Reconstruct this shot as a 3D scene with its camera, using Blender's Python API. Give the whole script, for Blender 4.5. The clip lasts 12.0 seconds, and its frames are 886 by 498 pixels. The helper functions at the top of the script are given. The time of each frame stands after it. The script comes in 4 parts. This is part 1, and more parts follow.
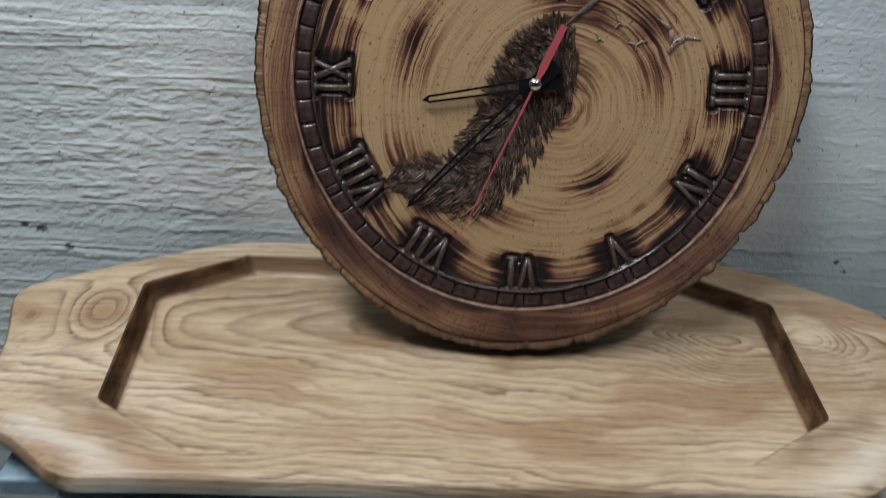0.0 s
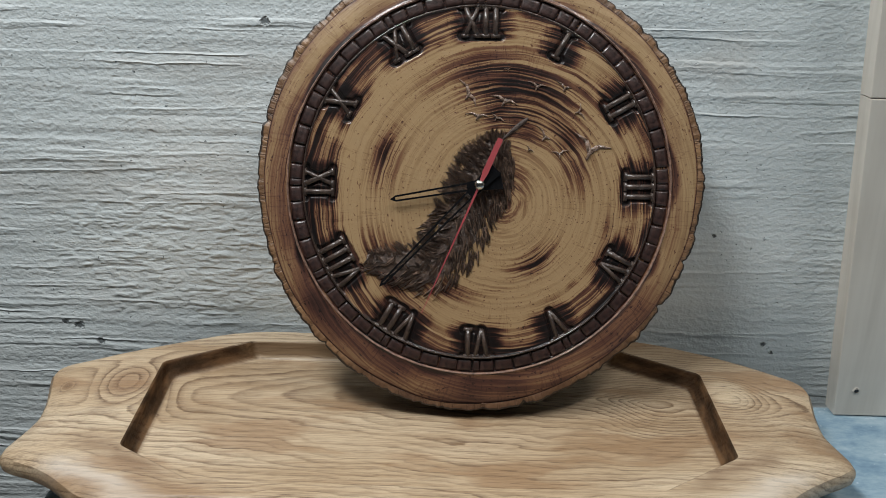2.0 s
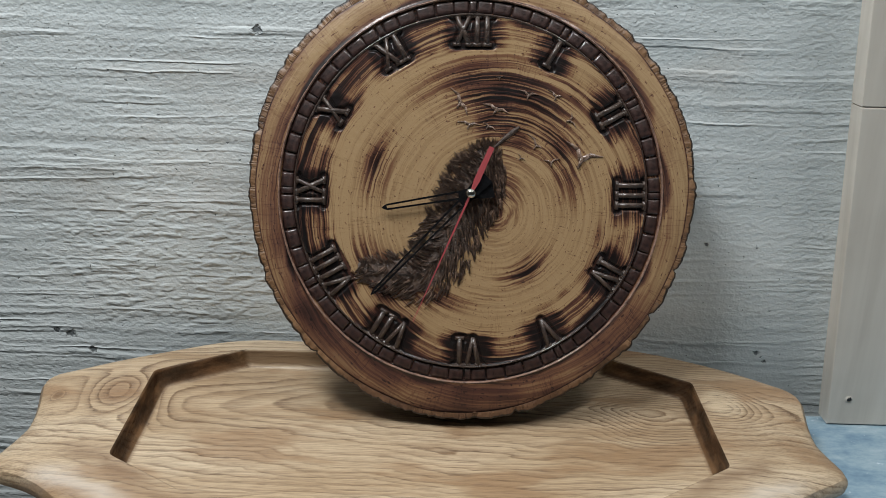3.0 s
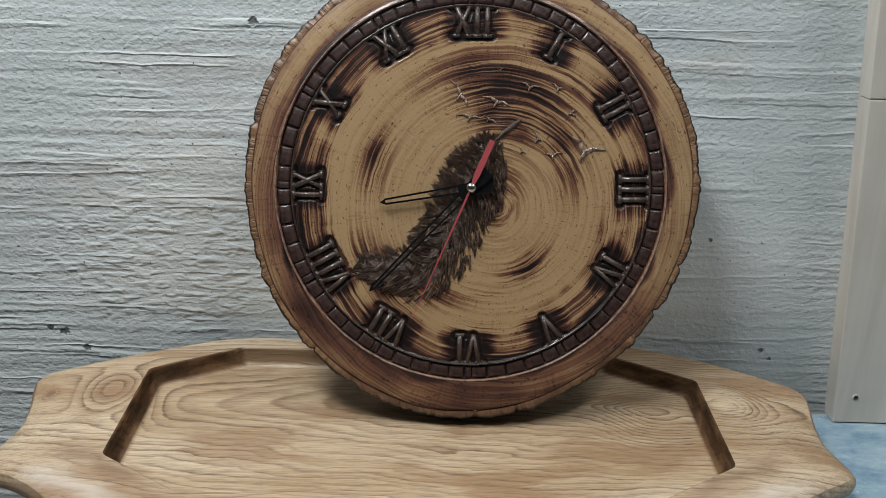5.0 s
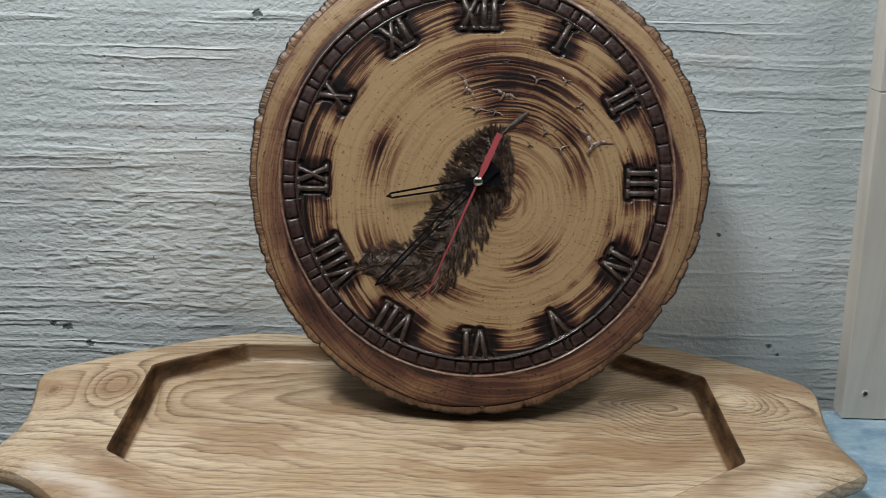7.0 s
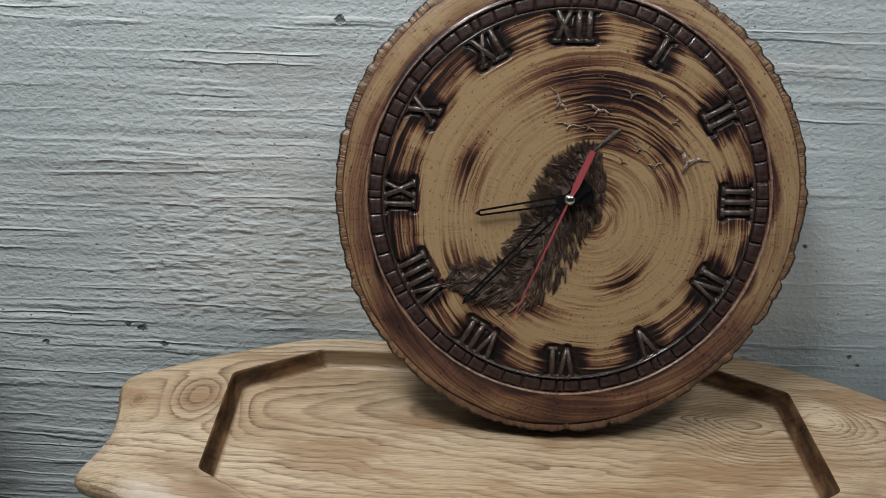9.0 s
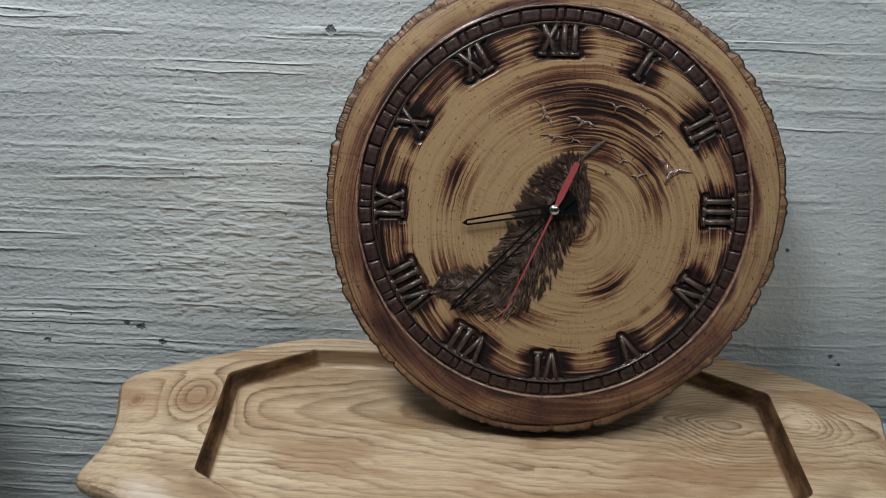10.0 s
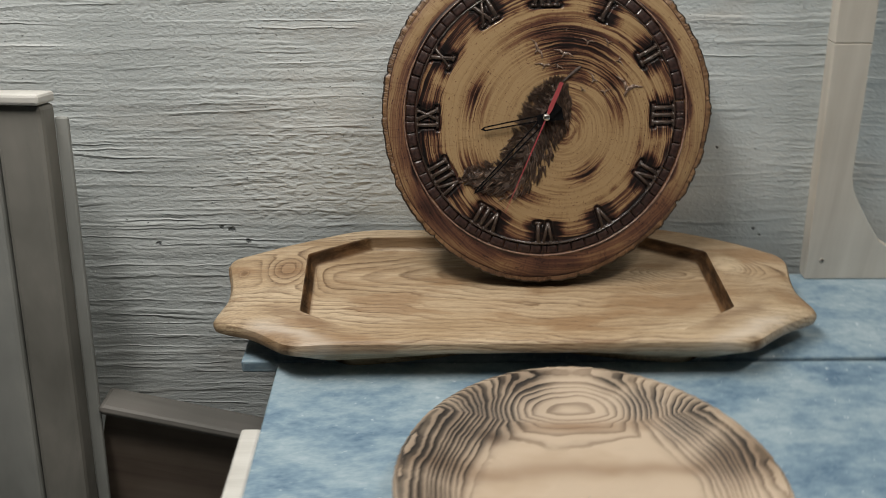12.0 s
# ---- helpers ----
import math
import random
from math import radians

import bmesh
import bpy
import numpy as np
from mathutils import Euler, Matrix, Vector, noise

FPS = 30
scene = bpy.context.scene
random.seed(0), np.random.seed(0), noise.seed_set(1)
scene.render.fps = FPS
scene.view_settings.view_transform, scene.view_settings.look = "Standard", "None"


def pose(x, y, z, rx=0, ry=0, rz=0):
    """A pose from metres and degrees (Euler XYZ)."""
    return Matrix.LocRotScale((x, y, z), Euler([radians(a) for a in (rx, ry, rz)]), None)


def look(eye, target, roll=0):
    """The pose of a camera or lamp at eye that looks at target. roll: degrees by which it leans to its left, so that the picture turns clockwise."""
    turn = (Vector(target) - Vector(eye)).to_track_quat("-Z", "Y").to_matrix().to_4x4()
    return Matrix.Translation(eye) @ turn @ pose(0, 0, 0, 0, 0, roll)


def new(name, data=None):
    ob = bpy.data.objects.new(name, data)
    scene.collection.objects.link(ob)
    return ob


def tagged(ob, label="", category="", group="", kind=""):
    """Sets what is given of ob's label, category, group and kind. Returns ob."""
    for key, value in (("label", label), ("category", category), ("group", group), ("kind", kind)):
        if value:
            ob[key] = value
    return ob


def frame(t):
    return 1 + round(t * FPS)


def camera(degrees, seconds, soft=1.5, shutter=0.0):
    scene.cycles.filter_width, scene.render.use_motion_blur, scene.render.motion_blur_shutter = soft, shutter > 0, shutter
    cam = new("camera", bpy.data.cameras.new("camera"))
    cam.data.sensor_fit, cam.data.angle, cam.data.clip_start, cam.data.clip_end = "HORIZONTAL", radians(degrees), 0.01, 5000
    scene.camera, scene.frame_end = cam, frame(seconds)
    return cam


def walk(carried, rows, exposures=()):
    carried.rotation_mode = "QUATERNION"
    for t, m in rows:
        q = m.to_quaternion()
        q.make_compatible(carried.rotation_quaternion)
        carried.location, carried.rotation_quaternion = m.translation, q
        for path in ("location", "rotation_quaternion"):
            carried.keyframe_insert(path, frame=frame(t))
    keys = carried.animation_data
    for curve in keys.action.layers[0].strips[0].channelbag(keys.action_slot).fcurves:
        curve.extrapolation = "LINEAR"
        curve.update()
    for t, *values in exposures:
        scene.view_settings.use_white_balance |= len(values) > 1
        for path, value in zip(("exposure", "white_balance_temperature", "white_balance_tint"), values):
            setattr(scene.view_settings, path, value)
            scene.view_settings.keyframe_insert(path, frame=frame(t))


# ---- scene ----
cam = camera(54.63, 12.0, soft=0.6, shutter=0.8)
PATH = [
    (0, (-0.0207, -0.0045, 0.3734), (0.0200, 1.2738, -0.4105), 3.35),
    (0.5, (-0.0098, -0.0163, 0.3378), (0.0221, 1.3454, -0.2903), 3.24),
    (1, (0.0076, -0.0893, 0.3631), (0.0018, 1.2942, -0.2162), 2.49),
    (1.5, (0.0192, -0.1262, 0.3772), (0.0121, 1.2708, -0.1690), 1.76),
    (2, (0.0194, -0.1286, 0.3740), (0.0111, 1.2743, -0.1568), 1.44),
    (2.5, (0.0217, -0.1258, 0.3736), (0.0166, 1.2804, -0.1485), 1.50),
    (3, (0.0243, -0.1275, 0.3746), (0.0188, 1.2800, -0.1441), 1.50),
    (5, (0.0242, -0.1174, 0.3680), (0.0194, 1.2896, -0.1519), 1.44),
    (5.5, (0.0213, -0.1162, 0.3686), (0.0167, 1.2907, -0.1516), 1.41),
    (6, (0.0219, -0.1134, 0.3664), (0.0164, 1.2933, -0.1544), 1.43),
    (6.5, (0.0248, -0.1122, 0.3668), (0.0197, 1.2949, -0.1528), 1.46),
    (7, (0.0201, -0.1132, 0.3627), (0.0144, 1.2933, -0.1586), 1.42),
    (7.5, (-0.0018, -0.1071, 0.3609), (-0.0126, 1.3002, -0.1581), 1.40),
    (7.7, (-0.0074, -0.1062, 0.3632), (-0.0241, 1.3015, -0.1547), 1.39),
    (9.3, (-0.0329, -0.0851, 0.4091), (-0.0735, 1.2817, -0.2075), 1.65),
    (9.5, (-0.0347, -0.0849, 0.4128), (-0.0758, 1.2812, -0.2055), 1.76),
    (10, (-0.0185, -0.0910, 0.4322), (-0.0606, 1.2603, -0.2175), 1.51),
    (10.5, (-0.0202, -0.1384, 0.4400), (-0.0575, 1.2034, -0.2295), 1.78),
    (11, (0.0097, -0.2262, 0.4472), (-0.0532, 1.1141, -0.2235), 2.74),
    (11.2, (0.0228, -0.2581, 0.4540), (-0.0610, 1.0635, -0.2504), 2.53),
    (11.4, (0.0182, -0.2821, 0.4626), (-0.0626, 1.0261, -0.2667), 2.46),
    (11.5, (0.0118, -0.2965, 0.4631), (-0.0673, 1.0214, -0.2490), 1.97),
    (11.8, (-0.0207, -0.3279, 0.4725), (-0.0757, 1.0021, -0.2188), 0.34),
    (12, (-0.0623, -0.3381, 0.4718), (-0.0584, 0.9928, -0.2200), -0.08),
]
walk(cam, [(t, look(eye, target, roll)) for t, eye, target, roll in PATH], exposures=[(0.0, -0.06, 6150, 7.5), (1.2, -0.02, 6400, 8), (3.0, -0.02, 6450, 8.5), (7.7, -0.02, 6450, 8.5), (9.5, -0.22, 6450, 8.5), (10.5, -0.13, 6450, 8.5), (11.4, -0.17, 6650, 10), (12.0, -0.19, 7200, 11)])

# ---- world and lamps ----
world = bpy.data.worlds.new("workshop_world")
scene.world = world
world.use_nodes = True
world.node_tree.nodes["Background"].inputs[0].default_value = (0.8, 0.9, 1.0, 1)
world.node_tree.nodes["Background"].inputs[1].default_value = 0.025


def area(name, at, aim, sx, sy, watts, colour):
    data = bpy.data.lights.new(name, "AREA")
    data.shape, data.size, data.size_y, data.energy, data.color = "RECTANGLE", sx, sy, watts, colour
    ob = new(name, data)
    ob.matrix_world = look(at, aim)
    return ob


# key lamp, out of view, placed from the fall of the shadows
area("unseen_area_lamp", (-0.47, 0.10, 1.32), (0.05, 0.40, 0.08), 0.75, 0.22, 17.7, (0.96, 0.98, 0.99))
# fill lamp added to brighten the right side; no fixture is known there
area("unseen_area_lamp", (0.75, -0.15, 1.70), (0.25, 0.35, 0), 0.9, 0.10, 10.5, (1.0, 0.97, 0.93))


# ---- materials ----
class Nodes:
    """Short hand for a node material."""

    def __init__(self, name):
        self.mat = bpy.data.materials.new(name)
        self.mat.use_nodes = True
        self.t = self.mat.node_tree
        self.bsdf = self.t.nodes["Principled BSDF"]

    def add(self, kind, **props):
        n = self.t.nodes.new(kind)
        ins = props.pop("ins", {})
        for k, v in props.items():
            setattr(n, k, v)
        for k, v in ins.items():
            self.put(n.inputs[k], v)
        return n

    def put(self, socket, v):
        if isinstance(v, bpy.types.NodeSocket):
            self.t.links.new(v, socket)
        else:
            socket.default_value = v

    def math(self, op, a, b=0.0, c=0.0):
        n = self.add("ShaderNodeMath", operation=op)
        for i, v in enumerate((a, b, c)):
            self.put(n.inputs[i], v)
        return n.outputs[0]

    def coord(self):
        return self.add("ShaderNodeTexCoord").outputs["Object"]

    def mapping(self, v, scale=(1, 1, 1), loc=(0, 0, 0), rot=(0, 0, 0)):
        return self.add("ShaderNodeMapping", ins={"Vector": v, "Scale": scale, "Location": loc, "Rotation": rot}).outputs[0]

    def noise(self, v, scale, detail=4.0, rough=0.55, distortion=0.0):
        n = self.add("ShaderNodeTexNoise", ins={"Vector": v, "Scale": scale, "Detail": detail, "Roughness": rough, "Distortion": distortion})
        return n.outputs["Fac"]

    def ramp(self, fac, stops):
        n = self.add("ShaderNodeValToRGB", ins={"Fac": fac})
        el = n.color_ramp.elements
        while len(el) < len(stops):
            el.new(0.5)
        for e, (p, c) in zip(el, stops):
            e.position = p
            e.color = (*c, 1) if len(c) == 3 else c
        return n.outputs["Color"]

    def grey(self, fac, lo, hi, a=0.0, b=1.0):
        n = self.add("ShaderNodeMapRange", ins={"Value": fac, "From Min": lo, "From Max": hi, "To Min": a, "To Max": b})
        return n.outputs[0]

    def mix(self, fac, a, b, blend="MIX"):
        n = self.add("ShaderNodeMix", data_type="RGBA", blend_type=blend)
        self.put(n.inputs[0], fac)
        for s, v in ((n.inputs[6], a), (n.inputs[7], b)):
            self.put(s, v if isinstance(v, bpy.types.NodeSocket) else (*v, 1))
        return n.outputs[2]

    def sep(self, v):
        return self.add("ShaderNodeSeparateXYZ", ins={0: v}).outputs

    def comb(self, x, y, z):
        return self.add("ShaderNodeCombineXYZ", ins={0: x, 1: y, 2: z}).outputs[0]

    def bump(self, height, strength, distance, normal=None):
        n = self.add("ShaderNodeBump", ins={"Height": height, "Strength": strength, "Distance": distance})
        if normal is not None:
            self.put(n.inputs["Normal"], normal)
        return n.outputs[0]

    def done(self, colour, rough, normal=None, coat=0.0, metal=0.0, coat_rough=0.1, spec=0.5):
        b = self.bsdf
        self.put(b.inputs["Base Color"], colour if isinstance(colour, bpy.types.NodeSocket) else (*colour, 1))
        self.put(b.inputs["Roughness"], rough)
        b.inputs["Metallic"].default_value = metal
        self.put(b.inputs["Coat Weight"], coat)
        b.inputs["Coat Roughness"].default_value = coat_rough
        self.put(b.inputs["Specular IOR Level"], spec)
        if normal is not None:
            self.put(b.inputs["Normal"], normal)
        return self.mat


def plaster():
    n = Nodes("painted_plaster")
    p = n.coord()
    x, y, z = n.sep(p)
    # long brush ridges that wander a little, broken up by small ragged steps
    warp = n.noise(n.mapping(p, (4, 1, 6)), 1.0, 2)
    ragged = n.noise(n.mapping(p, (45, 1, 50)), 1.0, 2, 0.5)
    zz = n.math("ADD", n.math("ADD", z, n.math("MULTIPLY", warp, 0.010)), n.math("MULTIPLY", ragged, 0.0040))
    q = n.comb(x, y, zz)
    strokes = n.noise(n.mapping(q, (2.4, 9, 84)), 1.0, 2, 0.5)
    fine = n.noise(n.mapping(q, (16, 9, 260), (4, 0, 2)), 1.0, 3, 0.6)
    ridge = n.noise(n.mapping(q, (2.6, 9, 60), (1, 0, 6)), 1.0, 2, 0.5)
    ridge = n.grey(n.math("ABSOLUTE", n.math("SUBTRACT", ridge, 0.5)), 0.0, 0.060, 1.0, 0.0)
    ridge = n.math("MULTIPLY", ridge, n.grey(n.noise(n.mapping(p, (11, 9, 34), (2, 0, 8)), 1.0, 3), 0.40, 0.60))
    step = n.grey(n.noise(n.mapping(q, (7, 9, 92), (6, 0, 1)), 1.0, 2, 0.5), 0.47, 0.56)
    grit = n.noise(n.mapping(p, (260, 260, 330)), 1.0, 1, 0.5)
    crumbs = n.grey(n.noise(n.mapping(p, (210, 210, 330), (2, 1, 0)), 1.0, 1), 0.48, 0.74)
    lumps = n.noise(n.mapping(p, (75, 90, 190)), 1.0, 1, 0.5)
    patch = n.grey(n.noise(n.mapping(p, (6, 6, 6), (5, 0, 1.2)), 1.0, 2), 0.48, 0.62)
    gx = n.math("DIVIDE", n.math("ADD", x, 0.205), 0.095)
    gz = n.math("DIVIDE", n.math("SUBTRACT", z, 0.110), 0.070)
    g = n.math("ADD", n.math("MULTIPLY", gx, gx), n.math("MULTIPLY", gz, gz))
    g = n.grey(n.math("ADD", g, n.math("MULTIPLY", patch, -0.6)), 0.2, 1.3, 1.0, 0.0)
    patch = n.math("MAXIMUM", n.math("MULTIPLY", patch, 0.45), g)
    lump = n.math("MULTIPLY", n.grey(lumps, 0.46, 0.72), patch)
    worked = n.grey(n.noise(n.mapping(p, (4, 5, 9), (7, 0, 4)), 1.0, 2), 0.38, 0.62, 0.40, 1.05)
    worked = n.math("MULTIPLY", worked, n.grey(x, 0.12, 0.30, 1.0, 0.55))
    h = n.math("MULTIPLY", strokes, 0.80)
    h = n.math("ADD", h, n.math("MULTIPLY", ridge, 0.44))
    h = n.math("ADD", h, n.math("MULTIPLY", step, 0.06))
    h = n.math("ADD", h, n.math("MULTIPLY", fine, 0.07))
    h = n.math("MULTIPLY", h, worked)
    h = n.math("ADD", h, n.math("MULTIPLY", lump, 0.32))
    h = n.math("ADD", h, n.math("MULTIPLY", grit, 0.27))
    h = n.math("ADD", h, n.math("MULTIPLY", crumbs, 0.07))
    stain = n.noise(n.mapping(p, (3.5, 3.5, 5)), 1.0, 4)
    tone = n.ramp(n.math("ADD", n.math("MULTIPLY", strokes, 0.30), n.math("MULTIPLY", stain, 0.70)),
                  [(0.30, (0.50, 0.55, 0.56)), (0.50, (0.65, 0.70, 0.71)), (0.68, (0.76, 0.80, 0.80))])
    rust = n.grey(n.noise(n.mapping(p, (5, 5, 14), (3, 0, 1)), 1.0, 3), 0.58, 0.76, 0, 0.5)
    tone = n.mix(rust, tone, (0.52, 0.47, 0.42))
    # bare specks in the hollows
    speck = n.math("MULTIPLY", n.grey(n.noise(n.mapping(p, (210, 210, 290)), 1.0, 2), 0.70, 0.73), n.grey(stain, 0.40, 0.50))
    tone = n.mix(n.math("MULTIPLY", speck, 0.8), tone, (0.10, 0.12, 0.13))
    h = n.math("SUBTRACT", h, n.math("MULTIPLY", speck, 0.5))
    # chipped pits
    edge = n.math("MULTIPLY", n.math("SUBTRACT", n.noise(p, 330, 3), 0.5), 0.0075)
    for px, pz, r in ((-0.3019, 0.0375, 0.0052), (-0.2845, 0.0225, 0.0042), (-0.388, 0.020, 0.0034), (-0.314, 0.0405, 0.0032), (0.297, 0.0370, 0.0030), (0.305, 0.029, 0.0020), (0.2415, 0.1365, 0.0024), (-0.126, 0.3015, 0.0046)):
        dx = n.math("SUBTRACT", x, px)
        dz = n.math("MULTIPLY", n.math("SUBTRACT", z, pz), 1.3)
        d = n.math("SQRT", n.math("ADD", n.math("MULTIPLY", dx, dx), n.math("MULTIPLY", dz, dz)))
        m = n.grey(n.math("ADD", d, edge), r * 0.5, r, 1, 0)
        tone = n.mix(n.math("MULTIPLY", m, 0.85), tone, (0.045, 0.055, 0.06))
        h = n.math("SUBTRACT", h, n.math("MULTIPLY", m, 0.9))
    return n.done(tone, 0.5, n.bump(h, 1.0, 0.0025), spec=0.4)


def tray_wood():
    n = Nodes("oiled_ash")
    p = n.coord()
    x, y, z = n.sep(p)
    slow = n.noise(n.mapping(p, (5, 10, 10)), 1.0, 2, 0.5)
    mid = n.noise(n.mapping(p, (22, 60, 60)), 1.0, 3, 0.55)
    # fibres pull the growth bands out into fine teeth along the board
    teeth = n.noise(n.mapping(p, (26, 900, 520)), 1.0, 3, 0.6)
    yy = n.math("ADD", y, n.math("MULTIPLY", n.math("SUBTRACT", slow, 0.5), 0.060))
    yy = n.math("ADD", yy, n.math("MULTIPLY", n.math("SUBTRACT", mid, 0.5), 0.014))
    yy = n.math("ADD", n.math("SUBTRACT", yy, 0.066), n.math("MULTIPLY", z, 1.1))
    xx = n.math("MULTIPLY", n.math("SUBTRACT", x, 0.165), 0.15)
    d = n.math("SQRT", n.math("ADD", n.math("MULTIPLY", yy, yy), n.math("MULTIPLY", xx, xx)))
    d = n.math("ADD", d, n.math("MULTIPLY", n.math("SUBTRACT", teeth, 0.5), 0.0020))
    # knots bend the rings
    knots = []
    for kx, ky, kr, lift in ((-0.2287, 0.0262, 0.025, 0.034), (0.2277, 0.0278, 0.024, -0.032), (-0.2754, 0.0226, 0.006, 0.010), (0.175, 0.033, 0.036, -0.030)):
        dx = n.math("SUBTRACT", x, kx)
        dy = n.math("MULTIPLY", n.math("SUBTRACT", y, ky), 0.85)
        k = n.math("ADD", n.math("MULTIPLY", dx, dx), n.math("MULTIPLY", dy, dy))
        k = n.math("POWER", 2.718, n.math("DIVIDE", k, -kr * kr))
        d = n.math("ADD", d, n.math("MULTIPLY", k, lift))
        knots.append(k)
    ph = n.math("FRACT", n.math("MULTIPLY", d, 165.0))
    ring = n.ramp(ph, [(0.0, (0.0, 0.0, 0.0)), (0.30, (0.05, 0.05, 0.05)), (0.70, (0.42, 0.42, 0.42)), (0.88, (0.95, 0.95, 0.95)), (0.96, (0.6, 0.6, 0.6)), (1.0, (0.05, 0.05, 0.05))])
    which = n.grey(n.noise(n.comb(n.math("MULTIPLY", d, 95.0), 0.0, 0.0), 1.0, 1), 0.34, 0.62, 0.30, 1.0)
    which = n.math("MULTIPLY", which, n.grey(n.noise(n.mapping(p, (8, 26, 20), (8, 3, 1)), 1.0, 3), 0.36, 0.58, 0.35, 1.0))
    for k in knots:
        which = n.math("MINIMUM", n.math("ADD", which, n.math("MULTIPLY", k, 0.85)), 1.0)
    pores = n.grey(n.noise(n.mapping(p, (60, 1400, 700)), 1.0, 3, 0.65), 0.46, 0.62)
    streak = n.noise(n.mapping(p, (6, 420, 260)), 1.0, 4, 0.6)
    broad = n.noise(n.mapping(p, (4, 26, 20), (1, 2, 0)), 1.0, 3)
    base = n.ramp(broad, [(0.28, (0.36, 0.245, 0.140)), (0.46, (0.50, 0.370, 0.235)), (0.70, (0.64, 0.510, 0.355))])
    early = n.math("MULTIPLY", ring, which)
    col = n.mix(n.math("MULTIPLY", early, 0.88), base, (0.180, 0.096, 0.043))
    # warm flames between the bands
    blot = n.noise(n.mapping(n.comb(x, n.math("ADD", yy, n.math("MULTIPLY", n.math("SUBTRACT", teeth, 0.5), 0.010)), z), (7, 30, 9), (3, 7, 0)), 1.0, 3)
    col = n.mix(n.grey(blot, 0.53, 0.60, 0, 0.62), col, (0.30, 0.172, 0.084))
    for k, strength, tint in zip(knots, (0.50, 0.80, 0.7, 0.15), ((0.245, 0.128, 0.058), (0.64, 0.51, 0.35), (0.17, 0.09, 0.04), (0.40, 0.27, 0.15))):
        col = n.mix(n.math("MULTIPLY", n.grey(k, 0.55, 0.8), strength), col, tint)
    col = n.mix(n.grey(streak, 0.48, 0.70, 0, 0.42), col, (0.27, 0.160, 0.080))
    col = n.mix(n.math("MULTIPLY", pores, n.math("ADD", 0.34, n.math("MULTIPLY", early, 0.60))), col, (0.105, 0.056, 0.026))
    # front corners: brown band along the recess, outside it the facet's sheen painted pale
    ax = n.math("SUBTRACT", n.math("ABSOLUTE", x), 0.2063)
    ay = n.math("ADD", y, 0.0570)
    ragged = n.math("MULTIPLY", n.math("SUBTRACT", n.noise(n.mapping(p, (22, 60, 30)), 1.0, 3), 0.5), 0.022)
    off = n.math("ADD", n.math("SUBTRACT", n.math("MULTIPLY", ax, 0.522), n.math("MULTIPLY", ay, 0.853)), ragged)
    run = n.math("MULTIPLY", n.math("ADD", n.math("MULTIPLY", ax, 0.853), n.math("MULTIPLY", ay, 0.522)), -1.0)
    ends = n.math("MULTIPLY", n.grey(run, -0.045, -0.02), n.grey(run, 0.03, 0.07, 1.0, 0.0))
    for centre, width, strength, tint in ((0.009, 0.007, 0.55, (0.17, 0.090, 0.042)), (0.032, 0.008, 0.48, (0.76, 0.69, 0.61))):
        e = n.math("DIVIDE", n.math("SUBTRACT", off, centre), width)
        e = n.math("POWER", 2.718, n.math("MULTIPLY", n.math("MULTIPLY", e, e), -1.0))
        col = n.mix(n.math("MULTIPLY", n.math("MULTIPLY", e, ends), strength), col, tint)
    # end grain turns dark brown on the recess walls, less on the outer ends
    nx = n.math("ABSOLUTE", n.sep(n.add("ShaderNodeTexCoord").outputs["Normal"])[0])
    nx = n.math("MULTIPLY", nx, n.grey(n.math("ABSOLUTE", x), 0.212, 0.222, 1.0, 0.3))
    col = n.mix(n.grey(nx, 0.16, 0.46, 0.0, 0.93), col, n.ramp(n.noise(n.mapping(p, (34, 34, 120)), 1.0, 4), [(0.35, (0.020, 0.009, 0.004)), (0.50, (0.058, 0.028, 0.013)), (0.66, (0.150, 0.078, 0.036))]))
    # the routed back wall is browner than the faces
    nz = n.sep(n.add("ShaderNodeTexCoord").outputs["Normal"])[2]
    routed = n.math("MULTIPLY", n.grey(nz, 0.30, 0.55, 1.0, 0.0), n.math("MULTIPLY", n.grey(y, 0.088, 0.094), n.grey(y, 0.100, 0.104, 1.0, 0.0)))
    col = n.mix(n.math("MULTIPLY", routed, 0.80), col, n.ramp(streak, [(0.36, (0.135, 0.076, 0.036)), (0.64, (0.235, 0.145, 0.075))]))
    rgh = n.math("ADD", n.grey(streak, 0.3, 0.7, 0.40, 0.54), n.grey(nx, 0.28, 0.62, 0.0, 0.3))
    h = n.math("SUBTRACT", n.math("MULTIPLY", streak, 0.5), n.math("MULTIPLY", n.math("MULTIPLY", pores, early), 0.7))
    return n.done(col, rgh, n.bump(h, 0.5, 0.0014), coat=n.grey(nx, 0.28, 0.62, 0.22, 0.0), coat_rough=0.36, spec=n.grey(nx, 0.2, 0.5, 0.5, 0.08))


